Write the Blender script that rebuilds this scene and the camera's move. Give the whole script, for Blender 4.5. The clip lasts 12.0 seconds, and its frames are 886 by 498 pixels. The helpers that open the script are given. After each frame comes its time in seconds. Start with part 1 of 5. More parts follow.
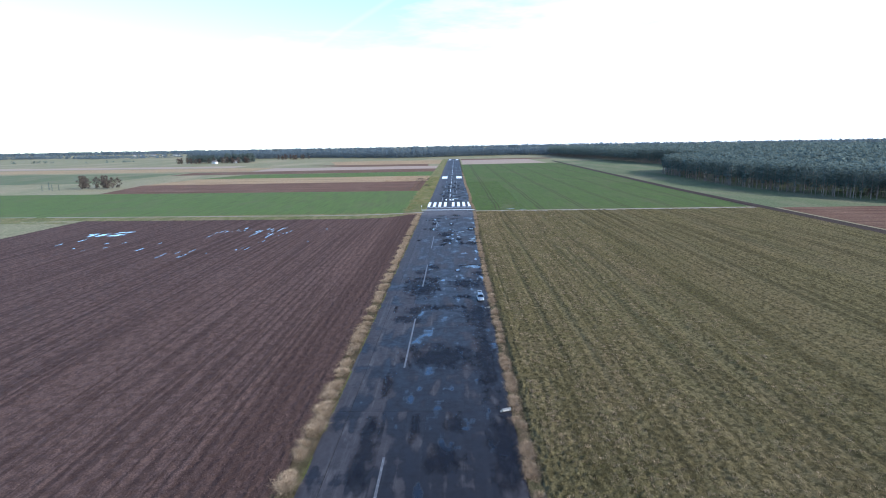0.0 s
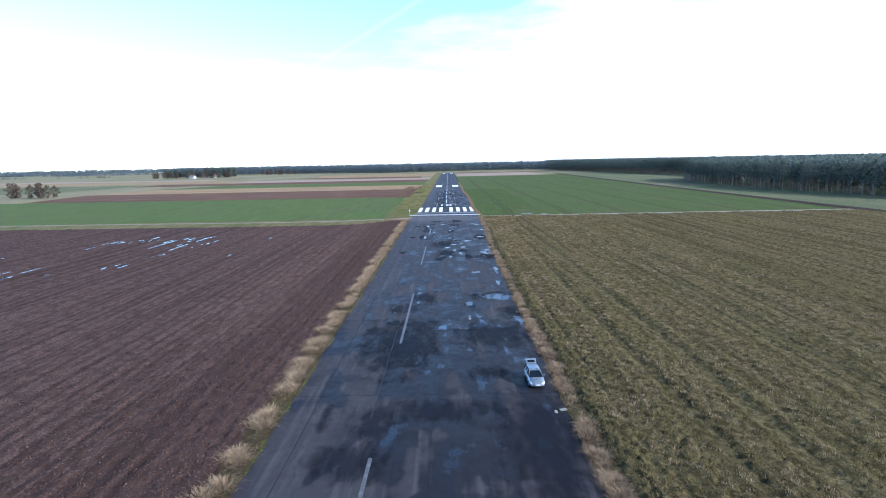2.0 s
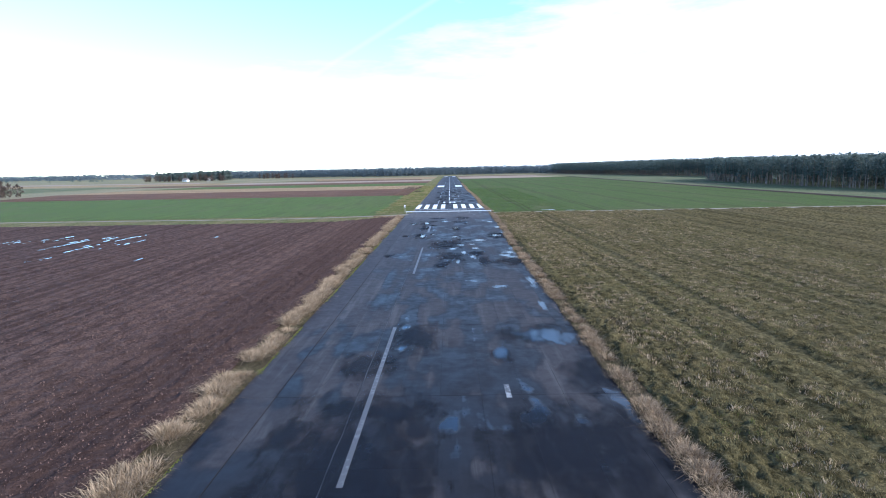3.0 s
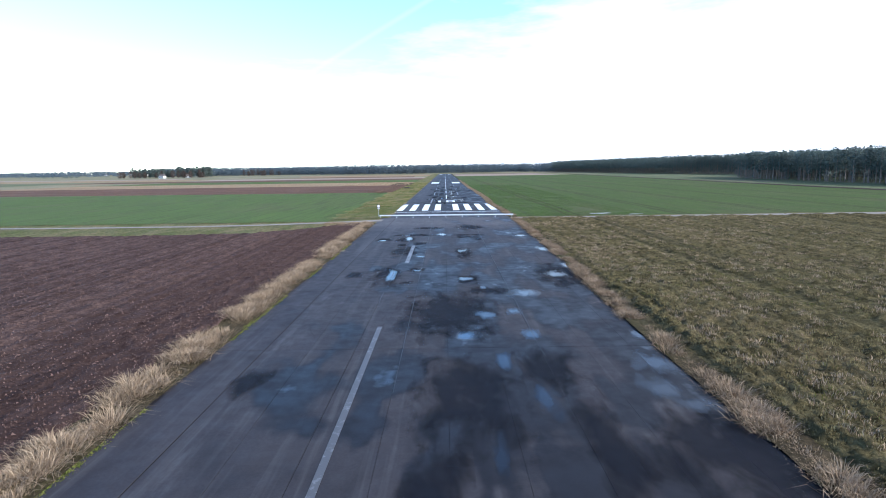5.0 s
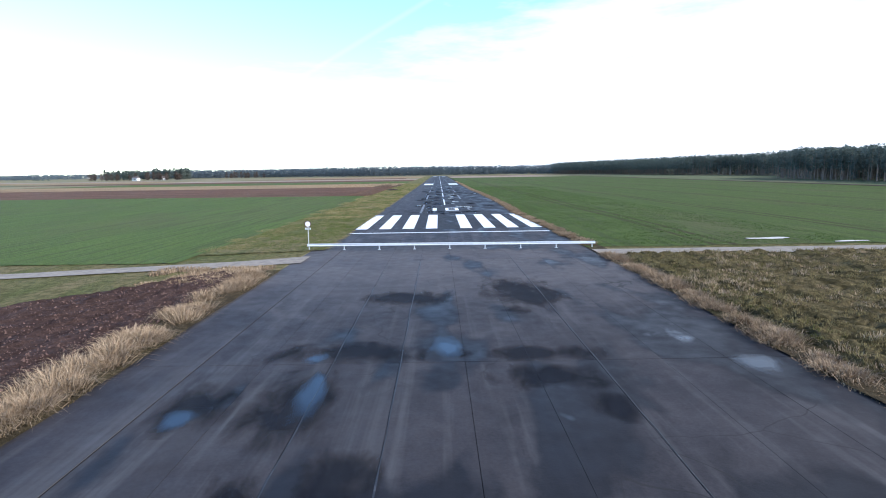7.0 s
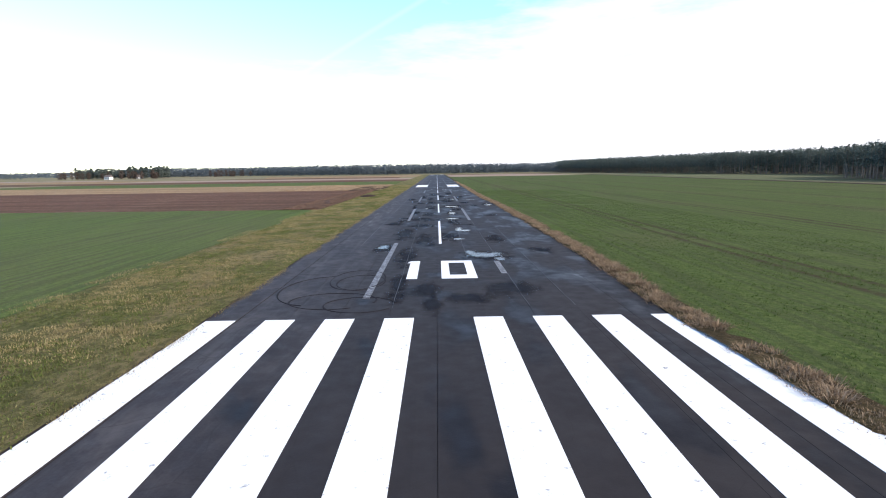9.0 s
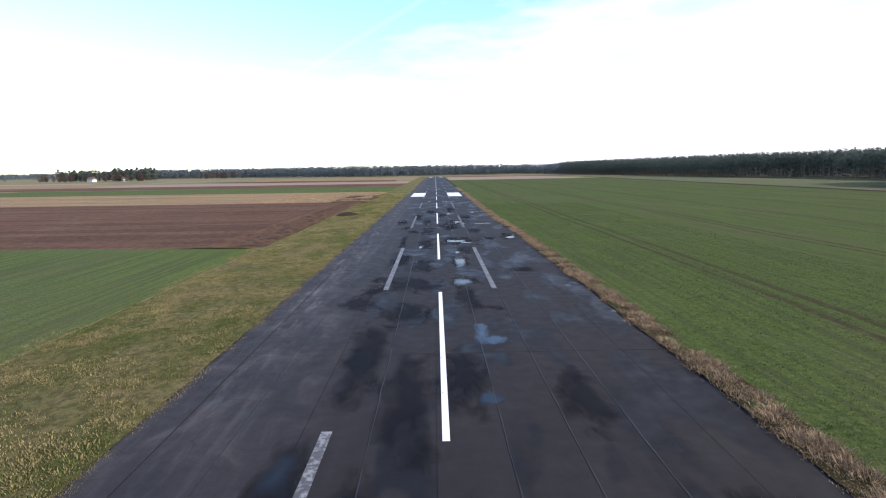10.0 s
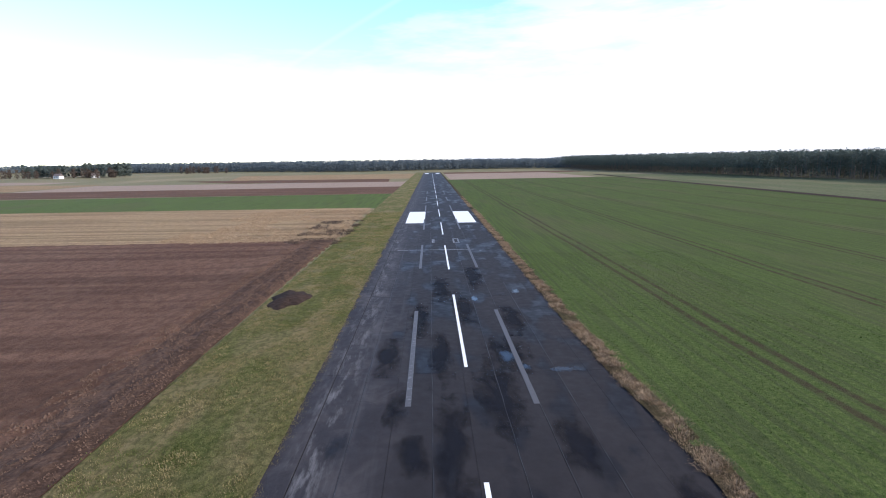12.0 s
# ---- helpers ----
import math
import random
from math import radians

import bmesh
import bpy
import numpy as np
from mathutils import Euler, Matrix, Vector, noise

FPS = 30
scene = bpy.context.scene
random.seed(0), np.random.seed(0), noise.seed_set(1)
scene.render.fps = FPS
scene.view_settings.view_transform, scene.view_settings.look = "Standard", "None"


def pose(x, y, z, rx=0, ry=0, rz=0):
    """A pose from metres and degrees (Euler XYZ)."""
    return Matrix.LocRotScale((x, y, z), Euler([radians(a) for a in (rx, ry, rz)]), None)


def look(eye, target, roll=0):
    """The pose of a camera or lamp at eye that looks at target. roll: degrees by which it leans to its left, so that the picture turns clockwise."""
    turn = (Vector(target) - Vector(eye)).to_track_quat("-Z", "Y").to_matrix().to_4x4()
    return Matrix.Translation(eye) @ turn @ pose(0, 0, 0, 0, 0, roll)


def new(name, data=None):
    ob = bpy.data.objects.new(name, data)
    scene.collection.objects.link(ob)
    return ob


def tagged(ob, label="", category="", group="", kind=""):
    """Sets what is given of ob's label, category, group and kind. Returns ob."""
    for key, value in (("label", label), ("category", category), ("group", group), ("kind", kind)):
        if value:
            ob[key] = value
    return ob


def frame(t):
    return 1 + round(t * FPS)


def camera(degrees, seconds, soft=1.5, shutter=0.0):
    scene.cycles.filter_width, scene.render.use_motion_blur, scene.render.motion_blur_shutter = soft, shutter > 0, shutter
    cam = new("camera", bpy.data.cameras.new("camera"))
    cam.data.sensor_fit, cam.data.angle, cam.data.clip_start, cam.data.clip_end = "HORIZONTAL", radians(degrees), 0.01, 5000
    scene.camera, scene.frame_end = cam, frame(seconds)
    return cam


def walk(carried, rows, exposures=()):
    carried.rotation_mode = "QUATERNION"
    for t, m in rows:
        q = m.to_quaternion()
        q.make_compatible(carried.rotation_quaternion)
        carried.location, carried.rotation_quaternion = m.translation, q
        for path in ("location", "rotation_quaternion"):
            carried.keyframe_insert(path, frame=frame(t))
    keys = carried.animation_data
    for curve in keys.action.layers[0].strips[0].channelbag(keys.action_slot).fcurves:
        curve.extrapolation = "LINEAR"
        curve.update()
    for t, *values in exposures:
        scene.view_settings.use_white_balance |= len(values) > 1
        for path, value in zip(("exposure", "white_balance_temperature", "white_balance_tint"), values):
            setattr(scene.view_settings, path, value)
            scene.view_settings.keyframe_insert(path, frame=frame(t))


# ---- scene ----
cam = camera(77.1, 12.0, soft=1.0)
# seconds, x, y, z, tilt, lean (to the left), heading
PATH = [
    (0.0, 3.76, -295.93, 33.57, 79.17, -1.00, 1.43),
    (0.5, 3.36, -280.35, 31.21, 79.84, -1.02, 1.33),
    (1.0, 2.88, -263.60, 27.89, 80.38, -1.08, 1.18),
    (1.5, 2.09, -245.97, 23.90, 80.80, -1.12, 0.91),
    (2.0, 1.27, -227.73, 19.96, 81.16, -1.15, 0.70),
    (2.5, 0.76, -209.02, 16.42, 81.51, -1.12, 0.73),
    (3.0, 0.48, -189.59, 13.26, 81.84, -1.10, 0.87),
    (5.0, -0.36, -127.92, 9.49, 81.78, -0.80, 0.30),
    (5.5, -0.06, -113.34, 8.73, 81.87, -0.80, 0.21),
    (6.0, -0.52, -99.31, 8.45, 81.78, -0.80, -0.19),
    (6.5, -0.78, -84.48, 7.33, 82.11, -0.80, -0.28),
    (7.0, -1.21, -69.07, 6.99, 82.10, -0.80, -0.35),
    (7.5, -1.59, -54.06, 7.20, 81.93, -0.80, -0.48),
    (9.5, 0.01, 13.55, 7.20, 81.90, -0.80, -0.58),
    (10.0, -0.23, 31.33, 9.49, 81.93, -0.80, -0.67),
    (10.5, -0.13, 47.40, 12.19, 81.93, -0.80, -0.72),
    (11.0, -1.39, 63.86, 13.89, 81.85, -0.80, -0.85),
    (11.5, -2.73, 76.39, 14.88, 81.09, -0.80, -1.16),
    (12.0, -2.60, 88.38, 16.37, 80.95, -0.80, -1.20),
]
walk(cam, [(t, pose(x, y, z, rx, 0, rz) @ pose(0, 0, 0, 0, 0, lean)) for t, x, y, z, rx, lean, rz in PATH],
     ((0.0, 0.90, 5300, 9), (3.0, 0.90, 5300, 10), (6.0, 0.90, 5500, 10), (7.6, 0.76, 5750, 10), (9.4, 0.62, 6350, 15), (12.0, 0.52, 6000, 16)))

# ---- world and sun ----
SUN_AZ, SUN_EL = 112.0, 24.0     # degrees clockwise from the runway's heading, and above the horizon
world = bpy.data.worlds.new("sky")
scene.world = world
world.use_nodes = True
wn, wl = world.node_tree.nodes, world.node_tree.links
wn.clear()
sky = wn.new("ShaderNodeTexSky")
sky.sky_type, sky.sun_disc = "NISHITA", False
sky.sun_elevation, sky.sun_rotation = radians(SUN_EL), radians(SUN_AZ)
sky.air_density, sky.dust_density, sky.ozone_density = 1.0, 0.2, 4.0
wc = wn.new("ShaderNodeTexCoord")
wm = wn.new("ShaderNodeMapping")
wm.inputs["Scale"].default_value = (1.3, 1.0, 6.0)
wm.inputs["Location"].default_value = (0.35, 0.1, 0.0)
cl = wn.new("ShaderNodeTexNoise")
cl.inputs["Scale"].default_value, cl.inputs["Detail"].default_value, cl.inputs["Roughness"].default_value = 2.2, 7.0, 0.6
cr = wn.new("ShaderNodeMapRange")
cr.inputs["From Min"].default_value, cr.inputs["From Max"].default_value = 0.36, 0.62
cr.inputs["To Min"].default_value, cr.inputs["To Max"].default_value = 0.10, 1.0
tint = wn.new("ShaderNodeMix")
tint.data_type = "RGBA"
tint.inputs["B"].default_value = (17.0, 17.2, 17.3, 1)
bg, wo = wn.new("ShaderNodeBackground"), wn.new("ShaderNodeOutputWorld")
bg.inputs["Strength"].default_value = 0.05
wl.new(wc.outputs["Generated"], wm.inputs["Vector"])
wl.new(wm.outputs["Vector"], cl.inputs["Vector"])
wl.new(cl.outputs["Fac"], cr.inputs["Value"])
wz = wn.new("ShaderNodeSeparateXYZ")
veil = wn.new("ShaderNodeMapRange")      # thick haze low down, thinner cloud higher up
for key, value in (("From Min", 0.05), ("From Max", 0.27), ("To Min", 0.28), ("To Max", -0.85)):
    veil.inputs[key].default_value = value
total = wn.new("ShaderNodeMath")
total.operation, total.use_clamp = "ADD", True
wl.new(wc.outputs["Generated"], wz.inputs[0])
wl.new(wz.outputs[2], veil.inputs["Value"])
glare = wn.new("ShaderNodeMath")         # more cloud towards the sun's side
glare.operation = "MULTIPLY_ADD"
glare.inputs[1].default_value = 1.5
wl.new(wz.outputs[0], glare.inputs[0])
wl.new(cr.outputs["Result"], glare.inputs[2])
wl.new(glare.outputs[0], total.inputs[0])
wl.new(veil.outputs["Result"], total.inputs[1])
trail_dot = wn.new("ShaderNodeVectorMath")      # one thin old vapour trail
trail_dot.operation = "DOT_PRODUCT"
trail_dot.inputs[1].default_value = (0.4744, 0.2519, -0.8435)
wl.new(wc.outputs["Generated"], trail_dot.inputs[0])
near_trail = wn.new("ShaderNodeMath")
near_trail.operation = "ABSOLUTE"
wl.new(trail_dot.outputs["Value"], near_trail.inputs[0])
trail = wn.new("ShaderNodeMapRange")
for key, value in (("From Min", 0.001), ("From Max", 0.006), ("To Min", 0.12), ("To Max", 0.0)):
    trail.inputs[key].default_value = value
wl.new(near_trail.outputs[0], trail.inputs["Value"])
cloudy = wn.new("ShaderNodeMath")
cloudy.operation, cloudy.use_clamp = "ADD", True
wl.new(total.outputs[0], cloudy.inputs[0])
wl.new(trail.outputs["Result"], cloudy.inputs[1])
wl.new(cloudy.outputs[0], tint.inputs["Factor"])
thin = wn.new("ShaderNodeVectorMath")    # clear sky between the clouds
thin.operation = "SCALE"
deep = wn.new("ShaderNodeMapRange")      # a deeper sky overhead
for key, value in (("From Min", 0.28), ("From Max", 0.7), ("To Min", 5.6), ("To Max", 2.2)):
    deep.inputs[key].default_value = value
wl.new(wz.outputs[2], deep.inputs["Value"])
wl.new(deep.outputs["Result"], thin.inputs["Scale"])
wl.new(sky.outputs["Color"], thin.inputs[0])
wl.new(thin.outputs[0], tint.inputs["A"])
wl.new(tint.outputs["Result"], bg.inputs["Color"])
wl.new(bg.outputs["Background"], wo.inputs["Surface"])

sun = new("sun", bpy.data.lights.new("sun", "SUN"))
sun.data.energy, sun.data.angle, sun.data.color = 5.0, radians(0.6), (1.0, 0.92, 0.81)
az, el = radians(SUN_AZ), radians(SUN_EL)
sun.matrix_world = look((math.sin(az) * math.cos(el) * 100, math.cos(az) * math.cos(el) * 100, math.sin(el) * 100), (0, 0, 0))

# ---- small tools ----
K = 0.81                         # layout unit in metres
rng = np.random.default_rng(7)


def lattice(x, y, seed):
    """Random values on a lattice, smoothly joined."""
    xi, yi = np.floor(x).astype(np.int64), np.floor(y).astype(np.int64)
    fx, fy = x - xi, y - yi
    fx, fy = fx * fx * (3 - 2 * fx), fy * fy * (3 - 2 * fy)

    def h(a, b):
        n = (a * 374761393 + b * 668265263 + seed * 982451653) & 0x7FFFFFFF
        n = ((n ^ (n >> 13)) * 1274126177) & 0x7FFFFFFF
        return ((n ^ (n >> 16)) & 0xFFFF) / 65535.0
    return (h(xi, yi) * (1 - fx) + h(xi + 1, yi) * fx) * (1 - fy) + (h(xi, yi + 1) * (1 - fx) + h(xi + 1, yi + 1) * fx) * fy


def fbm(x, y, seed=0, octaves=3):
    total, amp = 0.0, 0.5
    for o in range(octaves):
        total = total + amp * lattice(x * 2 ** o, y * 2 ** o, seed + o)
        amp *= 0.5
    return total / (1 - 0.5 ** octaves)


class Nodes:
    """Short hand for a node material."""

    def __init__(self, name):
        self.m = bpy.data.materials.new(name)
        self.m.use_nodes = True
        self.t = self.m.node_tree
        self.bsdf = self.t.nodes["Principled BSDF"]
        self.pos = self.t.nodes.new("ShaderNodeNewGeometry").outputs["Position"]

    def put(self, value, socket):
        if isinstance(value, bpy.types.NodeSocket):
            self.t.links.new(value, socket)
        else:
            socket.default_value = value

    def scaled(self, sx, sy, sz, vec=None):
        n = self.t.nodes.new("ShaderNodeMapping")
        n.inputs["Scale"].default_value = (sx, sy, sz)
        self.put(vec or self.pos, n.inputs["Vector"])
        return n.outputs["Vector"]

    def noise(self, scale, detail=3.0, rough=0.55, vec=None, warp=0.0):
        n = self.t.nodes.new("ShaderNodeTexNoise")
        n.inputs["Scale"].default_value, n.inputs["Detail"].default_value = scale, detail
        n.inputs["Roughness"].default_value, n.inputs["Distortion"].default_value = rough, warp
        self.put(vec or self.pos, n.inputs["Vector"])
        return n.outputs["Fac"]

    def math(self, op, a, b=0.0, clamp=False):
        n = self.t.nodes.new("ShaderNodeMath")
        n.operation, n.use_clamp = op, clamp
        self.put(a, n.inputs[0])
        self.put(b, n.inputs[1])
        return n.outputs[0]

    def span(self, v, a, b, lo=0.0, hi=1.0):
        n = self.t.nodes.new("ShaderNodeMapRange")
        for k, x in zip(("From Min", "From Max", "To Min", "To Max"), (a, b, lo, hi)):
            n.inputs[k].default_value = x
        self.put(v, n.inputs["Value"])
        return n.outputs["Result"]

    def mix(self, f, a, b, mode="MIX"):
        n = self.t.nodes.new("ShaderNodeMix")
        n.data_type, n.blend_type = "RGBA", mode
        for v, k in ((f, "Factor"), (a, "A"), (b, "B")):
            self.put((*v, 1) if isinstance(v, tuple) and len(v) == 3 else v, n.inputs[k] if k == "Factor" else n.inputs[6 if k == "A" else 7])
        return n.outputs[2]

    def axis(self, k):
        n = self.t.nodes.new("ShaderNodeSeparateXYZ")
        self.t.links.new(self.pos, n.inputs[0])
        return n.outputs[k]

    def island(self):
        return self.t.nodes.new("ShaderNodeNewGeometry").outputs["Random Per Island"]

    def per_object(self):
        return self.t.nodes.new("ShaderNodeObjectInfo").outputs["Random"]

    def bump(self, h, dist, strength=1.0):
        n = self.t.nodes.new("ShaderNodeBump")
        n.inputs["Distance"].default_value, n.inputs["Strength"].default_value = dist, strength
        self.put(h, n.inputs["Height"])
        self.t.links.new(n.outputs["Normal"], self.bsdf.inputs["Normal"])

    def done(self, color, rough=0.8, metal=0.0, spec=0.5):
        self.put((*color, 1) if isinstance(color, tuple) and len(color) == 3 else color, self.bsdf.inputs["Base Color"])
        self.put(rough, self.bsdf.inputs["Roughness"])
        self.put(metal, self.bsdf.inputs["Metallic"])
        self.put(spec, self.bsdf.inputs["Specular IOR Level"])
        return self.m


def field_material(name, dark, light, other, fine=2.5, coarse=0.05, rows=0.0, relief=0.15, patch=0.5, mottle=0.45, grain=(1.0, 0.55), moist=None, cover=0.0):
    """Soil or growth in two colours, broad patches of a third, and rows along the runway's heading."""
    n = Nodes(name)
    small = n.noise(fine, 4, 0.65)
    body = n.mix(n.span(small, 0.3, 0.7), dark, light)
    broad = n.noise(1.0, 4, 0.6, n.scaled(coarse * 2.0, coarse * 0.6, 1), 0.6)
    body = n.mix(n.span(broad, 0.45 - cover, 0.72 - cover, 0, patch), body, other)
    mid = n.noise(1.0, 3, 0.6, n.scaled(grain[0], grain[1], 1), 0.5)
    body = n.mix(n.span(mid, 0.42, 0.6, 0.0, mottle), body, tuple(c * 0.55 for c in dark))
    if rows:
        line = n.noise(1.0, 2, 0.5, n.scaled(1 / rows, 0.012, 1) if rows > 0 else n.scaled(0.012, -1 / rows, 1), 0.3)
        body = n.mix(n.span(line, 0.46, 0.60, 0.0, 0.5), body, tuple(c * 0.55 for c in dark))
    if moist:                    # fresher, wetter soil along one edge
        band = n.math("ADD", n.axis(0), n.span(n.noise(0.15, 3), 0.3, 0.7, -1.5, 1.5))
        body = n.mix(n.span(band, moist[0], moist[1], 0.0, 0.55), body, dark)
    n.bump(n.noise(fine, 5, 0.7), relief)
    return n.done(body, 0.95, 0, 0.04)


PLOUGHED = field_material("ploughed_soil", (0.043, 0.026, 0.022), (0.140, 0.090, 0.075), (0.106, 0.069, 0.058), 5.0, 0.03, 0.8, 0.20, moist=(-25.5, -21.5))
HARROWED = field_material("harrowed_soil", (0.096, 0.053, 0.036), (0.175, 0.102, 0.070), (0.205, 0.130, 0.088), 3.5, 0.03, -4.0, 0.14)
# heavy dark mottle: shade between the tussocks put into the colour
MEADOW = field_material("rough_meadow", (0.063, 0.053, 0.022), (0.200, 0.163, 0.079), (0.18, 0.13, 0.071), 5.0, 0.04, 1.2, 0.35, 0.5, 0.75, (1.7, 1.2))
STUBBLE = field_material("pale_stubble", (0.19, 0.128, 0.070), (0.43, 0.315, 0.185), (0.30, 0.20, 0.118), 3.0, 0.04, -3.0, 0.2, 0.6, 0.3)
PINKISH = field_material("pinkish_stubble", (0.25, 0.185, 0.145), (0.36, 0.28, 0.22), (0.28, 0.21, 0.16), 0.8, 0.02, 0.0, 0.1)
VERGE = field_material("verge_grass", (0.058, 0.074, 0.021), (0.165, 0.166, 0.058), (0.24, 0.185, 0.100), 7.0, 0.14, 0.0, 0.3, 0.8, 0.5, (2.2, 1.6), cover=0.09)
ROUGH = field_material("rough_dull_grass", (0.070, 0.088, 0.045), (0.150, 0.160, 0.085), (0.20, 0.165, 0.105), 1.2, 0.02, 0.0, 0.3, 0.7, 0.35)
HEADLAND = field_material("headland_soil", (0.062, 0.039, 0.030), (0.150, 0.098, 0.073), (0.105, 0.068, 0.052), 4.0, 0.05, 0.7, 0.25)
THATCH = field_material("dead_grass_mat", (0.032, 0.025, 0.014), (0.105, 0.078, 0.045), (0.058, 0.062, 0.020), 4.0, 0.15, 0.0, 0.2)
LAND = field_material("open_land", (0.135, 0.134, 0.070), (0.24, 0.215, 0.128), (0.30, 0.235, 0.152), 0.3, 0.008, 0.0, 0.1, 0.9)


def crop_material(name, tramlines, lush=1.0):
    n = Nodes(name)
    small = n.noise(3.0, 4, 0.7)
    body = n.mix(n.span(small, 0.3, 0.7), tuple(c * lush for c in (0.041, 0.068, 0.017)), tuple(c * lush for c in (0.096, 0.124, 0.038)))
    drill = n.noise(1.0, 2, 0.5, n.scaled(1.9, 0.04, 1))
    body = n.mix(n.span(drill, 0.45, 0.59, 0, 0.5), body, (0.048, 0.052, 0.028))
    bare = n.noise(1.0, 4, 0.65, n.scaled(0.05, 0.014, 1), 0.5)
    body = n.mix(n.span(bare, 0.5, 0.75, 0, 0.6), body, (0.098, 0.092, 0.050))
    if tramlines:
        x = n.math("ADD", n.axis(0), n.span(n.noise(0.02, 1), 0.3, 0.7, -0.5, 0.5))
        m = n.math("MODULO", n.math("ADD", x, -31.0 * K + 27.0 * K * 8.5), 27.0 * K)
        away = n.math("ABSOLUTE", n.math("SUBTRACT", m, 13.5 * K))
        wheel = n.math("ABSOLUTE", n.math("SUBTRACT", away, 0.95))
        rut = n.math("MULTIPLY", n.span(wheel, 0.22, 0.5, 1, 0), n.span(n.noise(0.9, 3), 0.25, 0.55, 0.25, 0.95))
        body = n.mix(rut, body, (0.05, 0.042, 0.024))
    n.bump(n.noise(5.0, 5, 0.7), 0.16)
    return n.done(body, 0.95, 0, 0.04)


CROP = crop_material("young_crop", True)
CROP_PLAIN = crop_material("young_crop_plain", False, 1.25)


def asphalt_material():
    n = Nodes("old_asphalt")
    x = n.axis(0)
    base = n.mix(n.span(n.noise(9.0, 4, 0.7), 0.3, 0.7), (0.024, 0.0218, 0.0252), (0.046, 0.0415, 0.0465))
    base = n.mix(n.span(n.noise(0.16, 4, 0.6), 0.35, 0.7, 0, 0.7), base, (0.041, 0.037, 0.0385))
    cloudy = n.noise(1.0, 5, 0.6, n.scaled(0.5, 0.3, 1), 0.6)
    base = n.mix(n.math("MULTIPLY", n.span(cloudy, 0.50, 0.68, 0, 1), n.span(n.axis(1), -62 * K, -46 * K, 0.22, 0.8)), base, (0.082, 0.074, 0.075))
    base = n.mix(n.span(cloudy, 0.48, 0.32, 0, 0.65), base, (0.019, 0.0175, 0.020))
    base = n.mix(n.span(n.per_object(), 0, 1, 0, 0.35), base, (0.028, 0.0255, 0.028))
    streak = n.noise(1.0, 4, 0.65, n.scaled(1.1, 0.045, 1), 0.25)
    base = n.mix(n.span(streak, 0.52, 0.70, 0, 0.5), base, (0.085, 0.081, 0.083))
    y = n.axis(1)
    dusty = n.math("MULTIPLY", n.math("MULTIPLY", n.span(y, -52 * K, -40 * K), n.span(y, -26 * K, -20 * K, 1, 0)), n.span(n.noise(0.22, 4, 0.6), 0.3, 0.65, 0.35, 1.0))
    base = n.mix(dusty, base, (0.088, 0.078, 0.078))
    lime = n.math("MULTIPLY", n.span(n.math("ABSOLUTE", n.math("ADD", x, 11.8 * K)), 0.2, 1.6, 1, 0), n.span(n.noise(1.0, 5, 0.7, n.scaled(1.2, 0.22, 1)), 0.5, 0.68))
    base = n.mix(n.math("MULTIPLY", lime, n.span(y, 60 * K, 90 * K, 0.15, 0.8)), base, (0.20, 0.195, 0.20))
    base = n.mix(n.math("MULTIPLY", n.span(y, -8 * K, 0, 0, 1), n.span(x, -7.5, -4.0, 0.15, 0.85)), base, (0.021, 0.0185, 0.0195))      # newer and darker beyond the threshold
    # damp: broad blots along the strips, more of it on the low side
    blot = n.noise(1.0, 4, 0.45, n.scaled(0.36, 0.14, 1), 0.15)
    side = n.span(x, -10.5, -2.0, -0.125, 0.03)
    edge = n.math("ADD", n.span(x, 8.6, 10.6, 0.0, 0.045), n.math("ADD", n.math("ADD", n.span(y, -250 * K, -150 * K, 0.055, 0.0), n.span(y, -62 * K, -44 * K, 0.02, -0.075)), n.span(y, -22 * K, 0, 0, 0.07)))
    here = n.span(n.noise(0.02, 2), 0.35, 0.65, -0.05, 0.05)
    slab = n.span(n.per_object(), 0, 1, -0.04, 0.04)
    along = n.span(n.noise(1.0, 3, 0.5, n.scaled(0.75, 0.022, 1)), 0.35, 0.65, -0.05, 0.05)
    across = n.span(n.noise(1.0, 3, 0.5, n.scaled(0.05, 0.42, 1)), 0.35, 0.65, -0.045, 0.045)
    plaid = n.math("MULTIPLY", n.math("ADD", along, across), n.span(y, -135 * K, -95 * K, 1, 0.25))
    level = n.math("ADD", n.math("ADD", n.math("ADD", blot, side), n.math("ADD", plaid, n.span(y, -75 * K, -55 * K, 0.0, -0.05))), n.math("ADD", n.math("ADD", edge, here), slab))
    damp = n.span(n.math("ADD", level, n.span(n.noise(2.2, 3), 0.2, 0.8, -0.02, 0.02)), 0.485, 0.555)
    film = n.math("MULTIPLY", n.span(level, 0.525, 0.60), n.span(n.noise(0.4, 2), 0.35, 0.6))
    water = n.span(n.math("ADD", level, n.span(n.noise(0.7, 3), 0.2, 0.8, -0.07, 0.07)), 0.72, 0.82)
    color = n.mix(n.math("MULTIPLY", damp, 0.85), base, (0.0105, 0.0100, 0.0125))
    color = n.mix(water, color, (0.012, 0.013, 0.016))
    rough = n.math("ADD", n.span(n.noise(1.3, 3), 0.3, 0.7, 0.62, 0.78), n.math("MULTIPLY", damp, -0.14))
    rough = n.math("MULTIPLY", rough, n.span(film, 0, 1, 1, 0.75))
    rough = n.math("MULTIPLY", rough, n.span(water, 0, 1, 1, 0.22))
    # cracks
    v = n.t.nodes.new("ShaderNodeTexVoronoi")
    v.feature = "DISTANCE_TO_EDGE"
    v.inputs["Scale"].default_value = 0.22
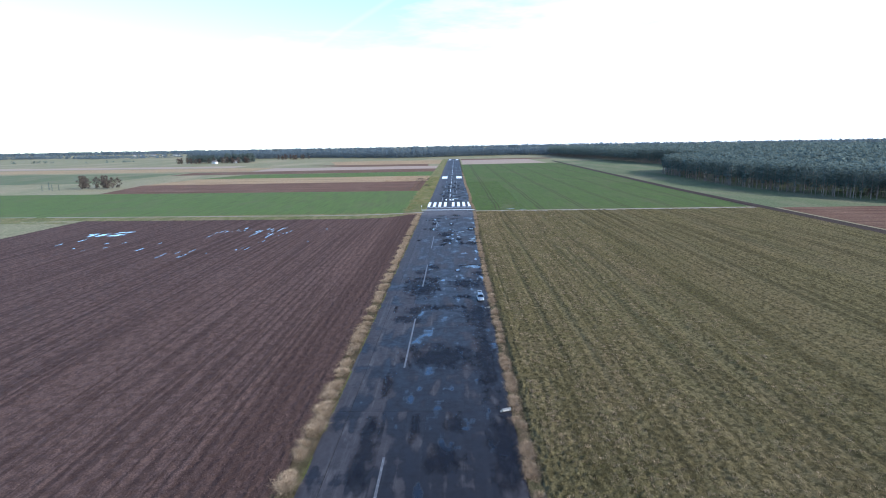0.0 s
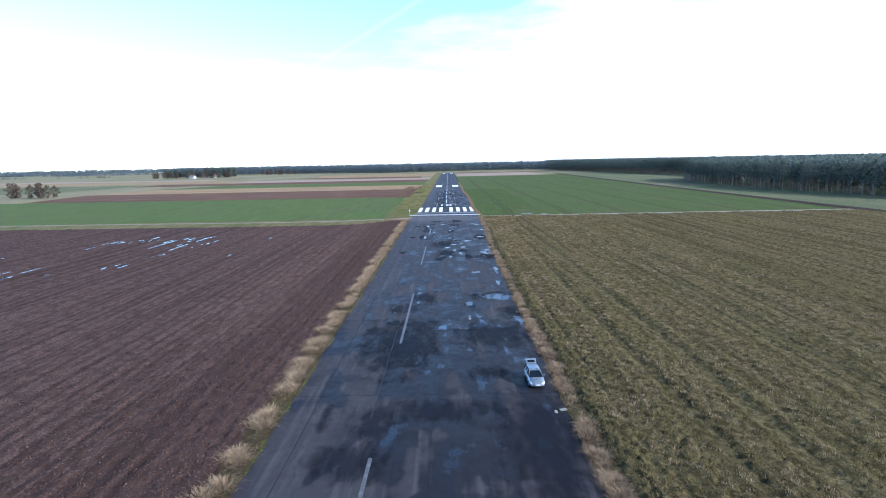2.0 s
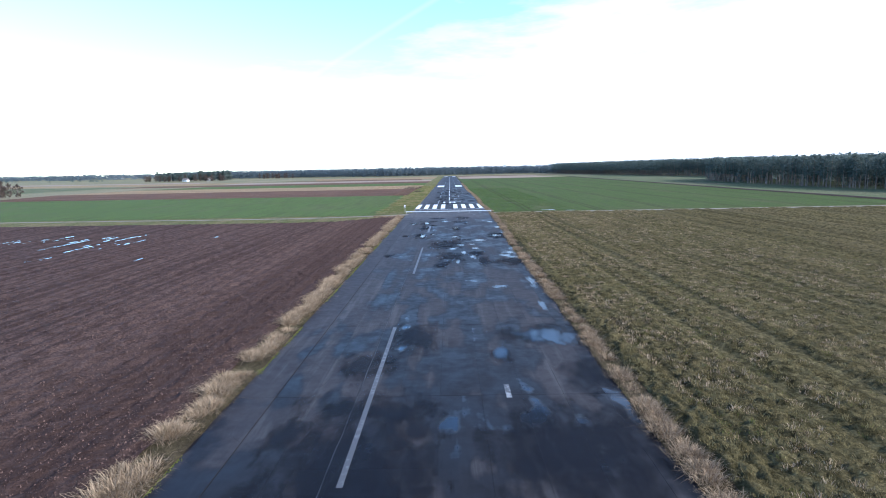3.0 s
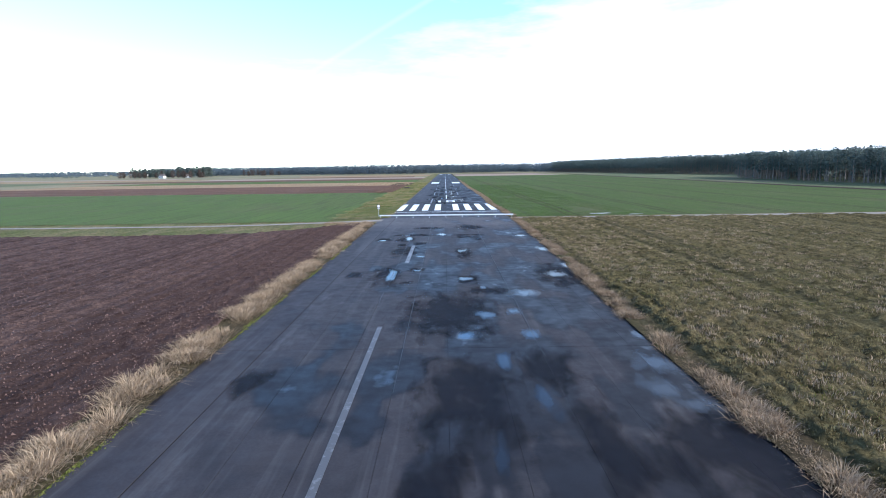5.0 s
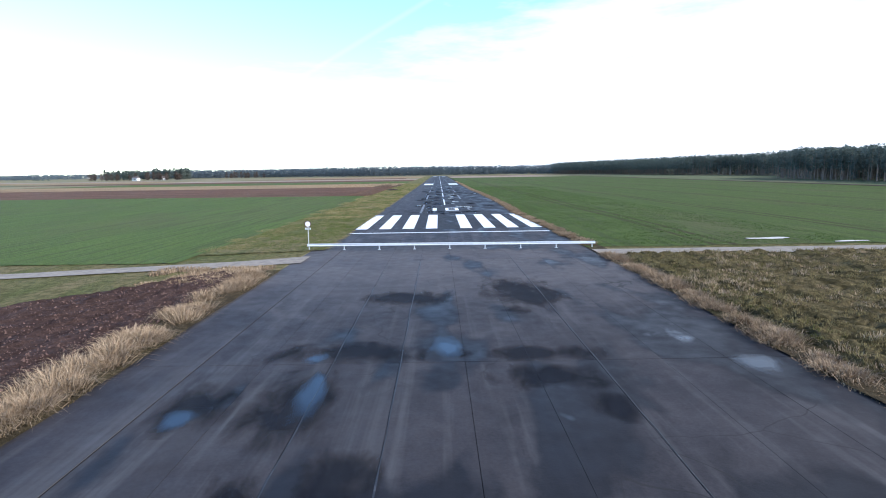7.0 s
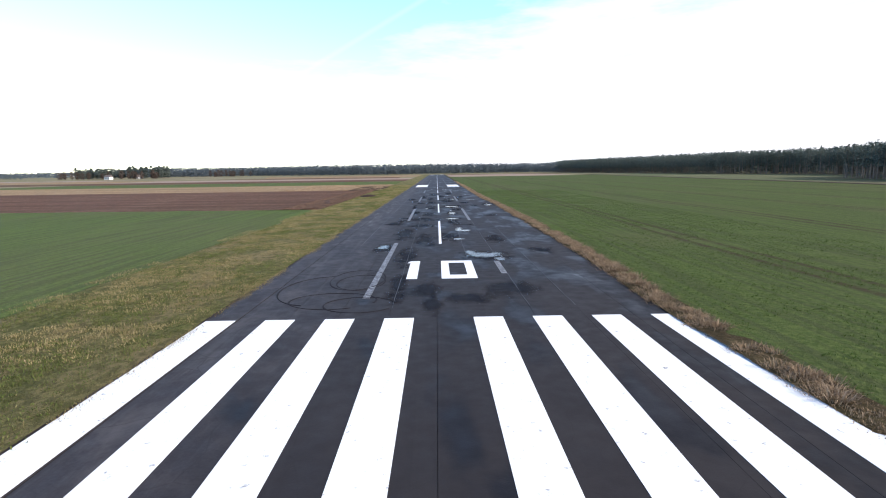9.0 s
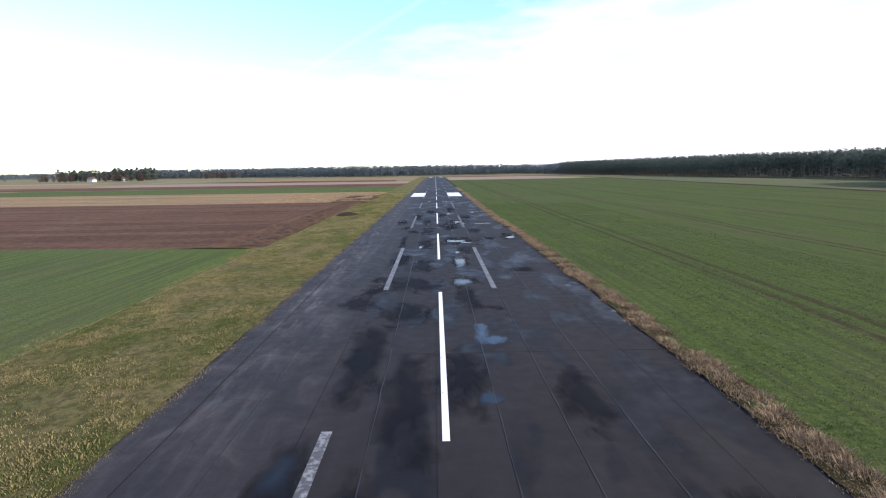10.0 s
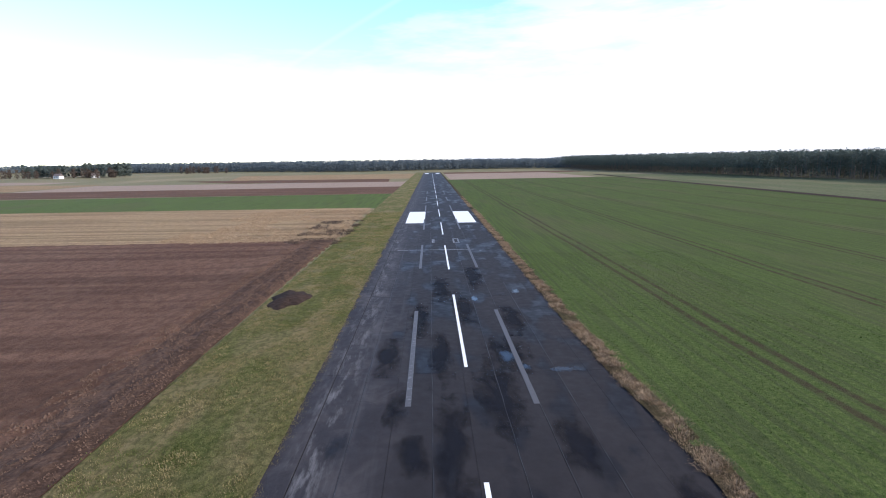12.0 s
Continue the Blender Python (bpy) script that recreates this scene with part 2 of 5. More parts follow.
    warp = n.t.nodes.new("ShaderNodeVectorMath")
    warp.operation = "ADD"
    nv = n.t.nodes.new("ShaderNodeTexNoise")
    nv.inputs["Scale"].default_value = 0.5
    n.t.links.new(n.pos, nv.inputs["Vector"])
    n.t.links.new(n.pos, warp.inputs[0])
    n.t.links.new(nv.outputs["Color"], warp.inputs[1])
    n.t.links.new(warp.outputs[0], v.inputs["Vector"])
    crack = n.math("MULTIPLY", n.span(v.outputs["Distance"], 0.002, 0.006, 0.7, 0), n.math("ADD", n.span(n.noise(0.07, 2), 0.52, 0.62), n.span(y, -70 * K, -55 * K, 0, 0.6), True))
    color = n.mix(crack, color, (0.02, 0.018, 0.018))
    n.bump(n.math("MULTIPLY", n.noise(14.0, 4, 0.7), n.span(water, 0, 1, 1, 0)), 0.012, 0.3)
    return n.done(color, rough, 0, n.math("ADD", n.span(damp, 0, 1, 0.12, 0.09), n.math("MULTIPLY", water, 0.35)))


def paint_material(name, color, worn):
    n = Nodes(name)
    wear = n.noise(2.6, 5, 0.7)
    c = n.mix(n.span(n.noise(0.5, 3), 0.3, 0.7, 0, 0.25), color, tuple(k * 0.82 for k in color))
    c = n.mix(n.span(wear, 0.62 - worn, 0.72 - worn), c, (0.07, 0.066, 0.068))
    n.bump(n.noise(14.0, 3), 0.01, 0.4)
    return n.done(c, 0.55)


def simple(name, color, rough=0.6, metal=0.0, var=0.25, scale=6.0, relief=0.0):
    n = Nodes(name)
    c = n.mix(n.span(n.noise(scale, 4, 0.65), 0.3, 0.7), tuple(k * (1 - var) for k in color), tuple(min(1, k * (1 + var)) for k in color))
    if relief:
        n.bump(n.noise(scale, 4, 0.7), relief)
    return n.done(c, n.span(n.noise(scale * 0.6, 3), 0.3, 0.7, max(0.02, rough - 0.08), min(1, rough + 0.08)), metal, 0.06 if rough > 0.75 else 0.5)


def blade_material(name, a, b, c, glow=0.35):
    """Thin blades or needles, which let some light through."""
    n = Nodes(name)
    r = n.island()
    col = n.mix(n.span(r, 0, 0.7), a, b)
    col = n.mix(n.span(r, 0.75, 1.0), col, c)
    col = n.mix(n.span(n.noise(0.12, 3), 0.35, 0.65, 0, 0.4), col, tuple(k * 0.6 for k in b))
    col = n.mix(n.span(n.noise(1.1, 3), 0.45, 0.62, 0, 0.5), col, tuple(k * 0.5 for k in b))
    n.done(col, 0.95, 0, 0.03)
    through_light = n.t.nodes.new("ShaderNodeBsdfTranslucent")
    both = n.t.nodes.new("ShaderNodeMixShader")
    both.inputs[0].default_value = glow
    n.put(col, through_light.inputs["Color"])
    n.put(n.bsdf.outputs[0], both.inputs[1])
    n.put(through_light.outputs[0], both.inputs[2])
    n.put(both.outputs[0], n.t.nodes["Material Output"].inputs["Surface"])
    return n.m


ASPHALT = asphalt_material()
JOINT = simple("joint_fill", (0.028, 0.025, 0.025), 0.9, 0, 0.3, 8, 0.02)
WHITE = paint_material("white_marking", (0.78, 0.79, 0.80), 0.0)
FADED = paint_material("faded_marking", (0.25, 0.25, 0.255), 0.20)
GHOST = paint_material("ghost_marking", (0.058, 0.057, 0.06), 0.25)
FAINT = paint_material("faint_marking", (0.16, 0.16, 0.165), 0.25)
RUBBER = simple("tyre_mark", (0.020, 0.018, 0.019), 0.8, 0, 0.3, 3)
TRACK = simple("sandy_track", (0.235, 0.205, 0.175), 0.9, 0, 0.25, 1.6, 0.05)
SOIL = simple("dark_soil", (0.036, 0.024, 0.019), 0.9, 0, 0.45, 1.8, 0.15)
DRY = blade_material("dry_grass", (0.50, 0.385, 0.26), (0.35, 0.25, 0.16), (0.17, 0.115, 0.075), 0.15)
DRY_RED = blade_material("reddish_dry_grass", (0.44, 0.33, 0.22), (0.29, 0.205, 0.132), (0.15, 0.105, 0.065), 0.15)
DULL = blade_material("dull_dead_grass", (0.25, 0.185, 0.115), (0.16, 0.115, 0.068), (0.10, 0.085, 0.04), 0.15)
MOSS = blade_material("edge_moss", (0.15, 0.18, 0.035), (0.21, 0.23, 0.06), (0.26, 0.24, 0.09))
GREEN = blade_material("green_grass", (0.085, 0.094, 0.026), (0.15, 0.14, 0.046), (0.24, 0.185, 0.095))
STRAW = blade_material("straw_grass", (0.36, 0.29, 0.15), (0.28, 0.235, 0.105), (0.40, 0.31, 0.19))
FRESH = blade_material("verge_green", (0.085, 0.116, 0.029), (0.150, 0.172, 0.055), (0.24, 0.195, 0.095))
OLIVE = blade_material("olive_grass", (0.138, 0.112, 0.046), (0.262, 0.21, 0.104), (0.075, 0.067, 0.027))
# Distance haze put into the colour: needles bluish, far ones paler and bluer.
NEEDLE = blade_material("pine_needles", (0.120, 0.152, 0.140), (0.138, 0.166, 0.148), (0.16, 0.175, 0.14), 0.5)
HAZY = blade_material("haze_tinted_needles", (0.14, 0.175, 0.195), (0.155, 0.185, 0.20), (0.165, 0.185, 0.19), 0.5)
BARE = blade_material("bare_twigs", (0.085, 0.065, 0.052), (0.12, 0.092, 0.075), (0.06, 0.048, 0.04))
BARK = simple("pine_bark", (0.19, 0.15, 0.125), 0.9, 0, 0.4, 3)


def mesh_object(name, verts, faces, material, parent=None, smooth=False):
    me = bpy.data.meshes.new(name)
    me.from_pydata([tuple(v) for v in verts], [], [tuple(f) for f in faces])
    me.materials.append(material)
    if smooth:
        me.polygons.foreach_set("use_smooth", [True] * len(me.polygons))
    ob = new(name, me)
    ob.parent = parent
    return ob


def part(name, bm, material, parent, label=""):
    me = bpy.data.meshes.new(name)
    bm.to_mesh(me)
    bm.free()
    me.materials.append(material)
    ob = new(name, me)
    ob.parent = parent
    if label:
        ob["label"] = label
    return ob


def box(bm, x0, x1, y0, y1, z0, z1, bevel=0.0):
    r = bmesh.ops.create_cube(bm, size=1.0)
    for v in r["verts"]:
        v.co = ((x0 + x1) / 2 + v.co.x * (x1 - x0), (y0 + y1) / 2 + v.co.y * (y1 - y0), (z0 + z1) / 2 + v.co.z * (z1 - z0))
    if bevel:
        bmesh.ops.bevel(bm, geom=list({e for v in r["verts"] for e in v.link_edges}), offset=bevel, segments=2, affect="EDGES")


def rod(bm, a, b, r0, r1, sides=8):
    a, b = Vector(a), Vector(b)
    q = (b - a).to_track_quat("Z", "Y").to_matrix()
    rings = []
    for p, r in ((a, r0), (b, r1)):
        rings.append([bm.verts.new(p + q @ Vector((math.cos(2 * math.pi * i / sides) * r, math.sin(2 * math.pi * i / sides) * r, 0))) for i in range(sides)])
    for i in range(sides):
        j = (i + 1) % sides
        bm.faces.new((rings[0][i], rings[0][j], rings[1][j], rings[1][i]))
    bm.faces.new(rings[0][::-1])
    bm.faces.new(rings[1])


def sheet(name, corners, nu, nv, material, label, category, lift, grow=1.0, heights=None, top=None, behind=0.0):
    """A field as a grid. corners: near the runway at its start and end, then away from it at the end and start."""
    a, b, c, d = (np.array(p, float) * K for p in corners)
    u = (np.linspace(0, 1, nu + 1) ** grow)[None, :, None]
    v = np.linspace(0, 1, nv + 1)
    if behind:                   # few rows on the stretch behind the start
        v = np.concatenate([np.linspace(0, behind, 21)[:-1], np.linspace(behind, 1, nv - 19)])
    v = v[:, None, None]
    p = (a * (1 - v) + b * v) * (1 - u) + (d * (1 - v) + c * v) * u
    x, y = p[..., 0], p[..., 1]
    if top:                      # the far edge follows a bent line
        far = np.interp(-x / K, *top) * K
        y = a[1] + (far - a[1]) * v[..., 0]
    z = np.full_like(x, lift) if heights is None else lift + heights(x, y)
    co = np.stack([x, y, z], -1).reshape(-1, 3)
    i = (np.arange(nv)[:, None] * (nu + 1) + np.arange(nu)[None, :]).ravel()
    quads = np.stack([i, i + 1, i + nu + 2, i + nu + 1], -1)
    if (b - a)[1] * (d - a)[0] > 0:
        pass
    else:
        quads = quads[:, ::-1]
    me = bpy.data.meshes.new(name)
    me.vertices.add(len(co))
    me.vertices.foreach_set("co", co.ravel())
    me.loops.add(quads.size)
    me.loops.foreach_set("vertex_index", quads.ravel().astype(np.int32))
    me.polygons.add(len(quads))
    me.polygons.foreach_set("loop_start", np.arange(0, quads.size, 4, dtype=np.int32))
    me.update(calc_edges=True)
    me.materials.append(material)
    return tagged(new(name, me), label, category, "", "structure")


def blades(name, x, y, z, height, spread, per, width, material, label, category, flop=1.0):
    """Tufts of bent blades: one bunch of triangles at each (x, y)."""
    n = len(x)
    bx = np.repeat(x, per) + rng.normal(0, spread, n * per)
    by = np.repeat(y, per) + rng.normal(0, spread, n * per)
    bz = np.repeat(z, per)
    h = np.repeat(height, per) * rng.uniform(0.5, 1.15, n * per)
    ox, oy = bx - np.repeat(x, per), by - np.repeat(y, per)
    ang = np.arctan2(oy, ox) + rng.normal(0, 0.7, n * per)
    lean = 0.15 + 0.55 * np.hypot(ox, oy) / spread * rng.uniform(0.3, 1.0, n * per)
    lean = np.clip(lean * flop, 0, 1.25 if flop == 1.0 else 1.7)
    lx, ly = np.cos(ang) * lean * h, np.sin(ang) * lean * h
    wa = rng.uniform(0, np.pi, n * per)
    w = width * rng.uniform(0.6, 1.3, n * per)
    wx, wy = np.cos(wa) * w, np.sin(wa) * w
    co = np.empty((n * per, 5, 3))
    co[:, 0] = np.stack([bx - wx, by - wy, bz - 0.02], -1)
    co[:, 1] = np.stack([bx + wx, by + wy, bz - 0.02], -1)
    co[:, 2] = np.stack([bx + lx * 0.4 + wx * 0.8, by + ly * 0.4 + wy * 0.8, bz + h * np.clip(0.64 - 0.12 * lean, 0.4, 1)], -1)
    co[:, 3] = np.stack([bx + lx * 0.4 - wx * 0.8, by + ly * 0.4 - wy * 0.8, bz + h * np.clip(0.64 - 0.12 * lean, 0.4, 1)], -1)
    co[:, 4] = np.stack([bx + lx, by + ly, bz + h * np.clip(1 - 0.5 * lean, 0.2, 1)], -1)
    base = np.arange(n * per)[:, None] * 5
    idx = np.concatenate([base + np.array([[0, 1, 2, 3]]), base + np.array([[3, 2, 4]])], 1)
    me = bpy.data.meshes.new(name)
    me.vertices.add(n * per * 5)
    me.vertices.foreach_set("co", co.ravel())
    me.loops.add(idx.size)
    me.loops.foreach_set("vertex_index", idx.ravel().astype(np.int32))
    starts = (np.arange(n * per)[:, None] * 7 + np.array([[0, 4]])).ravel()
    me.polygons.add(n * per * 2)
    me.polygons.foreach_set("loop_start", starts.astype(np.int32))
    me.update(calc_edges=True)
    me.materials.append(material)
    return tagged(new(name, me), label, category, "", "stuff")


# ---- the land ----
land = mesh_object("ground", [(-4600, -1500, -0.06), (4600, -1500, -0.06), (4600, 4700, -0.06), (-4600, 4700, -0.06)], [(0, 1, 2, 3)], LAND)
tagged(land, "flat farmland of faded winter grass out to the horizon", "ground", "", "structure")


def clods(x, y):
    furrow = 0.5 + 0.5 * np.sin((x + 1.2 * fbm(x * 0.1, y * 0.02, 5)) * 2 * np.pi / 1.7)
    return 0.24 * fbm(x * 2.4, y * 2.0, 1, 2) ** 1.5 + 0.08 * furrow * (0.4 + lattice(x * 0.35, y * 0.01, 15)) + 0.05 * fbm(x * 0.2, y * 0.1, 9)


def drill_line(x, y):
    """Long faint furrows along the meadow: low values lie in a furrow."""
    return fbm(x * 0.75 + 0.5 * lattice(x * 0.05, y * 0.02, 97), y * 0.006, 91, 2)


def meadow_start(y):
    """Where the meadow begins beside the runway."""
    return asphalt_end(y) + 1.25


def asphalt_end(y):
    """The overgrown edge of the asphalt, with a slow wander."""
    return np.interp(y / K, [-470, -190, -110, -90, -30, -20, 32, 55, 140, 172, 1100], [12.95, 12.95, 13.3, 14.2, 15.0, 14.9, 13.7, 14.5, 14.3, 13.3, 13.2]) + 0.5 * (fbm(y * 0.25, y * 0.0, 71) - 0.5)


def tussocks(x, y):
    rise = np.clip((x / K - meadow_start(y)) / 1.4, 0, 1)
    return rise * (0.44 * fbm(x * 3.6, y * 3.0, 21, 2) ** 1.5 * np.clip((drill_line(x, y) - 0.26) / 0.16, 0.4, 1) + 0.14 * drill_line(x, y) + 0.02)


def ridged(x, y):
    near = np.clip((x / K + 42) / 8, 0, 1)
    rim = np.clip((-28.0 - x / K) / 1.2, 0, 1) * np.clip((y / K - 124) / 1.5, 0, 1)
    near = near * rim
    return rim * 0.10 * fbm(x * 1.4, y * 1.1, 31, 2) + near * (0.26 * fbm(x * 1.6, y * 1.2, 61, 2) + 0.16 * fbm(x * 0.9, y * 0.12, 63, 2))


def gentle(x, y):
    return 0.10 * fbm(x * 0.8, y * 0.8, 31, 2)


sheet("ploughed_field", [(-16.9, -470), (-18.4, -36), (-212, -47), (-208, -470)], 270, 900, PLOUGHED,
      "dark brown freshly ploughed field with long furrows", "field", 0.0, 2.3, clods, ([17, 22, 25, 31, 38, 60, 212], [-36, -37, -43, -49, -54, -56, -50]), 0.29)
sheet("stubble_field", [(-208, -470), (-212, -47), (-620, -40), (-620, -470)], 20, 20, LAND, "grey brown fallow plot beyond the ploughed field", "field", 0.0)
sheet("meadow_field", [(13.5, -470), (13.5, -30), (186, -31), (186, -470)], 250, 980, MEADOW,
      "rough olive and straw coloured tussocky meadow", "field", -0.005, 1.9, tussocks, None, 0.29)
sheet("grass_strip", [(15, -32), (15, -22.5), (186, -22), (186, -33)], 90, 10, VERGE, "rough green grass along the sandy track", "grass", -0.04, 2.0, gentle)
sheet("grass_strip", [(-16.1, -60), (-16.1, -22.5), (-620, -16), (-620, -60)], 120, 40, VERGE, "green grass strip between ploughed field and track", "grass", -0.05, 2.0, gentle)
sheet("crop_field", [(-27.5, -31), (-28, 125.3), (-425, 143.8), (-425, -29)], 120, 120, CROP_PLAIN, "bright green field of young winter crop", "field", 0.0, 1.8, gentle)
sheet("crop_field", [(15.0, -23.5), (15.0, 700), (203.5, 722), (183.5, -23)], 130, 420, CROP, "bright green winter crop field with tractor wheel lines", "field", 0.0, 1.8, gentle)
sheet("grass_strip", [(-430, 300), (-430, 520), (-1500, 620), (-1500, 300)], 12, 12, ROUGH, "far dull green meadow plot", "grass", 0.0)
sheet("stubble_field", [(-340, 560), (-340, 690), (-1600, 780), (-1600, 640)], 12, 12, STUBBLE, "far straw coloured plot among meadows", "field", 0.0)
sheet("harrowed_field", [(-430, 720), (-430, 800), (-1300, 900), (-1300, 800)], 12, 12, PINKISH, "far pinkish bare plot among meadows", "field", 0.0)
sheet("harrowed_field", [(-27.5, 124.6), (-28.5, 252.6), (-345, 250.6), (-325, 142)], 190, 220, HARROWED, "warm brown harrowed bare soil plot", "field", 0.0, 2.2, ridged)
sheet("headland", [(-27.6, 125.4), (-28.6, 251.6), (-34.6, 251.4), (-33.6, 125.4)], 28, 320, HEADLAND, "rough dark turned soil along the plot's edge", "field", 0.025, 1.0, ridged)
sheet("stubble_field", [(-28.5, 252), (-29.5, 354.6), (-330, 352.6), (-345, 250)], 80, 60, STUBBLE, "pale straw coloured stubble plot", "field", 0.0, 1.5, gentle)
sheet("crop_field", [(-25, 354.5), (-25, 461), (-300, 450), (-330, 352)], 30, 20, CROP_PLAIN, "narrow green crop strip", "field", 0.0)
sheet("harrowed_field", [(-25, 462), (-25, 560), (-420, 540), (-420, 455)], 30, 20, HARROWED, "far brown bare soil strip", "field", 0.0)
sheet("stubble_field", [(-25, 561), (-26, 668), (-330, 665), (-330, 546)], 30, 20, PINKISH, "far pale pinkish stubble strip", "field", 0.0)
sheet("harrowed_field", [(-45, 669), (-50, 760), (-300, 770), (-200, 680)], 30, 20, HARROWED, "far dark brown soil strip", "field", 0.0)
sheet("stubble_field", [(-26, 762), (-26, 1000), (-300, 1000), (-240, 775)], 30, 20, STUBBLE, "far straw coloured plot beside the runway", "field", 0.0)
sheet("stubble_field", [(18, 702), (18, 960), (176, 985), (181, 724)], 30, 20, PINKISH, "far pale stubble plot beyond the crop", "field", 0.0)
sheet("harrowed_field", [(18, 961), (18, 1060), (240, 1060), (240, 990)], 20, 10, HARROWED, "far dark soil plot at the runway's end", "field", 0.0)
sheet("grass_strip", [(-14.5, -23), (-14.0, 1080), (-27, 1080), (-27.6, -26)], 36, 700, VERGE, "yellow green mown grass verge beside the runway", "grass", 0.018, 1.0, gentle)
edge_grass = sheet("grass_strip", [(0, -470), (0, 1080), (1, 1080), (1, -470)], 6, 1400, THATCH, "narrow rough dead grass edge beside the runway", "grass", 0.015, 1.0, gentle)
for v in edge_grass.data.vertices:
    inner = float(asphalt_end(np.array([v.co.y]))[0]) * K
    v.co.x = inner + 1.9 * K * v.co.x / K
sheet("grass_strip", [(-14.85, -470), (-15.75, -36), (-19.2, -36), (-17.5, -470)], 8, 700, THATCH, "narrow rough dead grass edge beside the ploughed field", "grass", 0.015, 1.0, gentle)
bend = [(15, -29.7), (21, -32.2), (28, -33.9), (40, -37.2), (53, -38.8), (81, -38.8), (110, -37), (180, -34), (280, -27.5), (620, -20)]
sheet("dirt_track", [(-15.0, -31.8), (-15.0, -27.4), (-620, -18), (-620, -22)], 240, 4, TRACK, "pale sandy farm track", "track", 0.075, 2.0,
      lambda x, y: -0.02 * fbm(x, y, 3))
track = bpy.data.objects["dirt_track"].data
for v in track.vertices:
    k = v.index // 241 / 4 - 0.5
    v.co.y = (np.interp(-v.co.x / K, [p[0] for p in bend], [p[1] for p in bend]) + k * np.interp(-v.co.x / K, [15, 29, 80], [4.4, 3.0, 2.4])) * K
sheet("dirt_track", [(15.0, -29.4), (15.0, -25.6), (186, -25.5), (186, -31)], 120, 4, TRACK, "pale sandy farm track", "track", 0.075, 2.0)
sheet("dirt_track", [(184.5, -470), (185, 120), (193, 120), (196, -470)], 4, 60, SOIL, "dark muddy track and ditch along the wood", "track", 0.12)
sheet("dirt_track", [(185, 120), (205, 830), (213, 830), (193, 120)], 4, 60, SOIL, "dark muddy track and ditch along the wood", "track", 0.12)
sheet("grass_strip", [(190, -30), (206, 820), (345, 820), (330, -30)], 30, 60, ROUGH, "dull green rough grass in front of the wood", "grass", 0.01)
sheet("harrowed_field", [(197, -470), (197, -31), (420, 12), (420, -470)], 30, 30, HARROWED, "reddish brown bare ground beyond the track", "field", 0.0)

# ---- the runway ----
EDGES = [-15.9, -12.5, -9.5, -6.5, -3.4, -0.4, 2.6, 5.6, 8.6, 11.6, 15.0]
JOINTS = [-366, -345, -314.9, -284.4, -253.8, -224.5, -195.4, -176.8, -152, -122.6, -104.6, -90.5, -60.8, -30.5, 2.0, 42.4, 73.3, 102.4, 129, 160] + [190.5 + 30.5 * k for k in range(30)]
runway = tagged(new("runway"), "long dark asphalt runway in slabs with damp patches", "runway", "", "structure")
bm = bmesh.new()
box(bm, -15.9 * K, 15.0 * K, JOINTS[0] * K, JOINTS[-1] * K, -0.1, -0.006)
part("joint_bed", bm, JOINT, runway, "dark joints between the slabs")


def slab_mesh(w, l, left, right):
    bm = bmesh.new()
    g = 0.016
    box(bm, left, w * K - right, g, l * K - g, -0.09, 0.012)
    me = bpy.data.meshes.new("slab")
    bm.to_mesh(me)
    bm.free()
    me.materials.append(ASPHALT)
    return me


GAPS = [0.005, 0.035, 0.007, 0.012, 0.006, 0.008, 0.005, 0.006, 0.004, 0.006, 0.005]
slab_kinds = {}
rest = bmesh.new()
for r, (y0, y1) in enumerate(zip(JOINTS, JOINTS[1:])):
    for k, a in enumerate(EDGES[:-1]):
        if r < 30:
            kind = (k, round(y1 - y0, 1))
            if kind not in slab_kinds:
                slab_kinds[kind] = slab_mesh(EDGES[k + 1] - a, y1 - y0, GAPS[k], GAPS[k + 1])
            s = new("slab", slab_kinds[kind])
            s.parent = runway
            s.location = (a * K, y0 * K, float(rng.uniform(-0.001, 0.001)))
        else:
            box(rest, a * K + 0.016, EDGES[k + 1] * K - 0.016, y0 * K + 0.016, y1 * K - 0.016, -0.09, 0.012)
part("slab_field", rest, ASPHALT, runway)["kind"] = "stuff"

TOP = 0.017


def marking(name, x0, x1, y0, y1, material, label, group="", top=TOP):
    bm = bmesh.new()
    box(bm, x0 * K, x1 * K, y0 * K, y1 * K, 0.013, top + 0.006)
    ob = part(name, bm, material, None)
    return tagged(ob, label, "road marking", group)


for k in range(8):
    x = -14.4 + 3.6 * k + (0.0 if k < 4 else 1.8)
    marking("threshold_stripe", x, x + 1.8, 0, 27.4, WHITE, "white painted threshold stripe on the asphalt", "threshold stripes")
marking("threshold_line", -14.4, 14.4, -5.9, -5.3, WHITE, "thin white line painted across the runway")
for k in range(19):
    marking("centreline_dash", -0.16, 0.18, 61.5 + 50 * k, 91.5 + 50 * k, WHITE, "white painted centreline dash", "centreline dashes")
for y in (290.5, 985.0):
    for x in (-11.6, 5.4):
        marking("aiming_block", x, x + 6.3, y, y + 41, WHITE, "large white painted aiming block", "aiming blocks")
for k in range(-6, 8):
    for x in (-5.65, 5.15):
        if k == -1 or (x > 0 and k < 0):
            continue
        y0, y1 = (-88.7, -73.0) if k == -2 else (41.5, 48.0) if x > 0 and k == 0 else (32.8 + 60 * k, 62.6 + 60 * k)
        wear = (FAINT if k < -2 or k > 1 else FADED) if x < 0 else (FADED if k < 2 else GHOST)
        marking("old_dash", x, x + (0.34 if -2 > k else 0.5), y0, y1, wear, "old worn grey white dash on the asphalt", "old dashes")
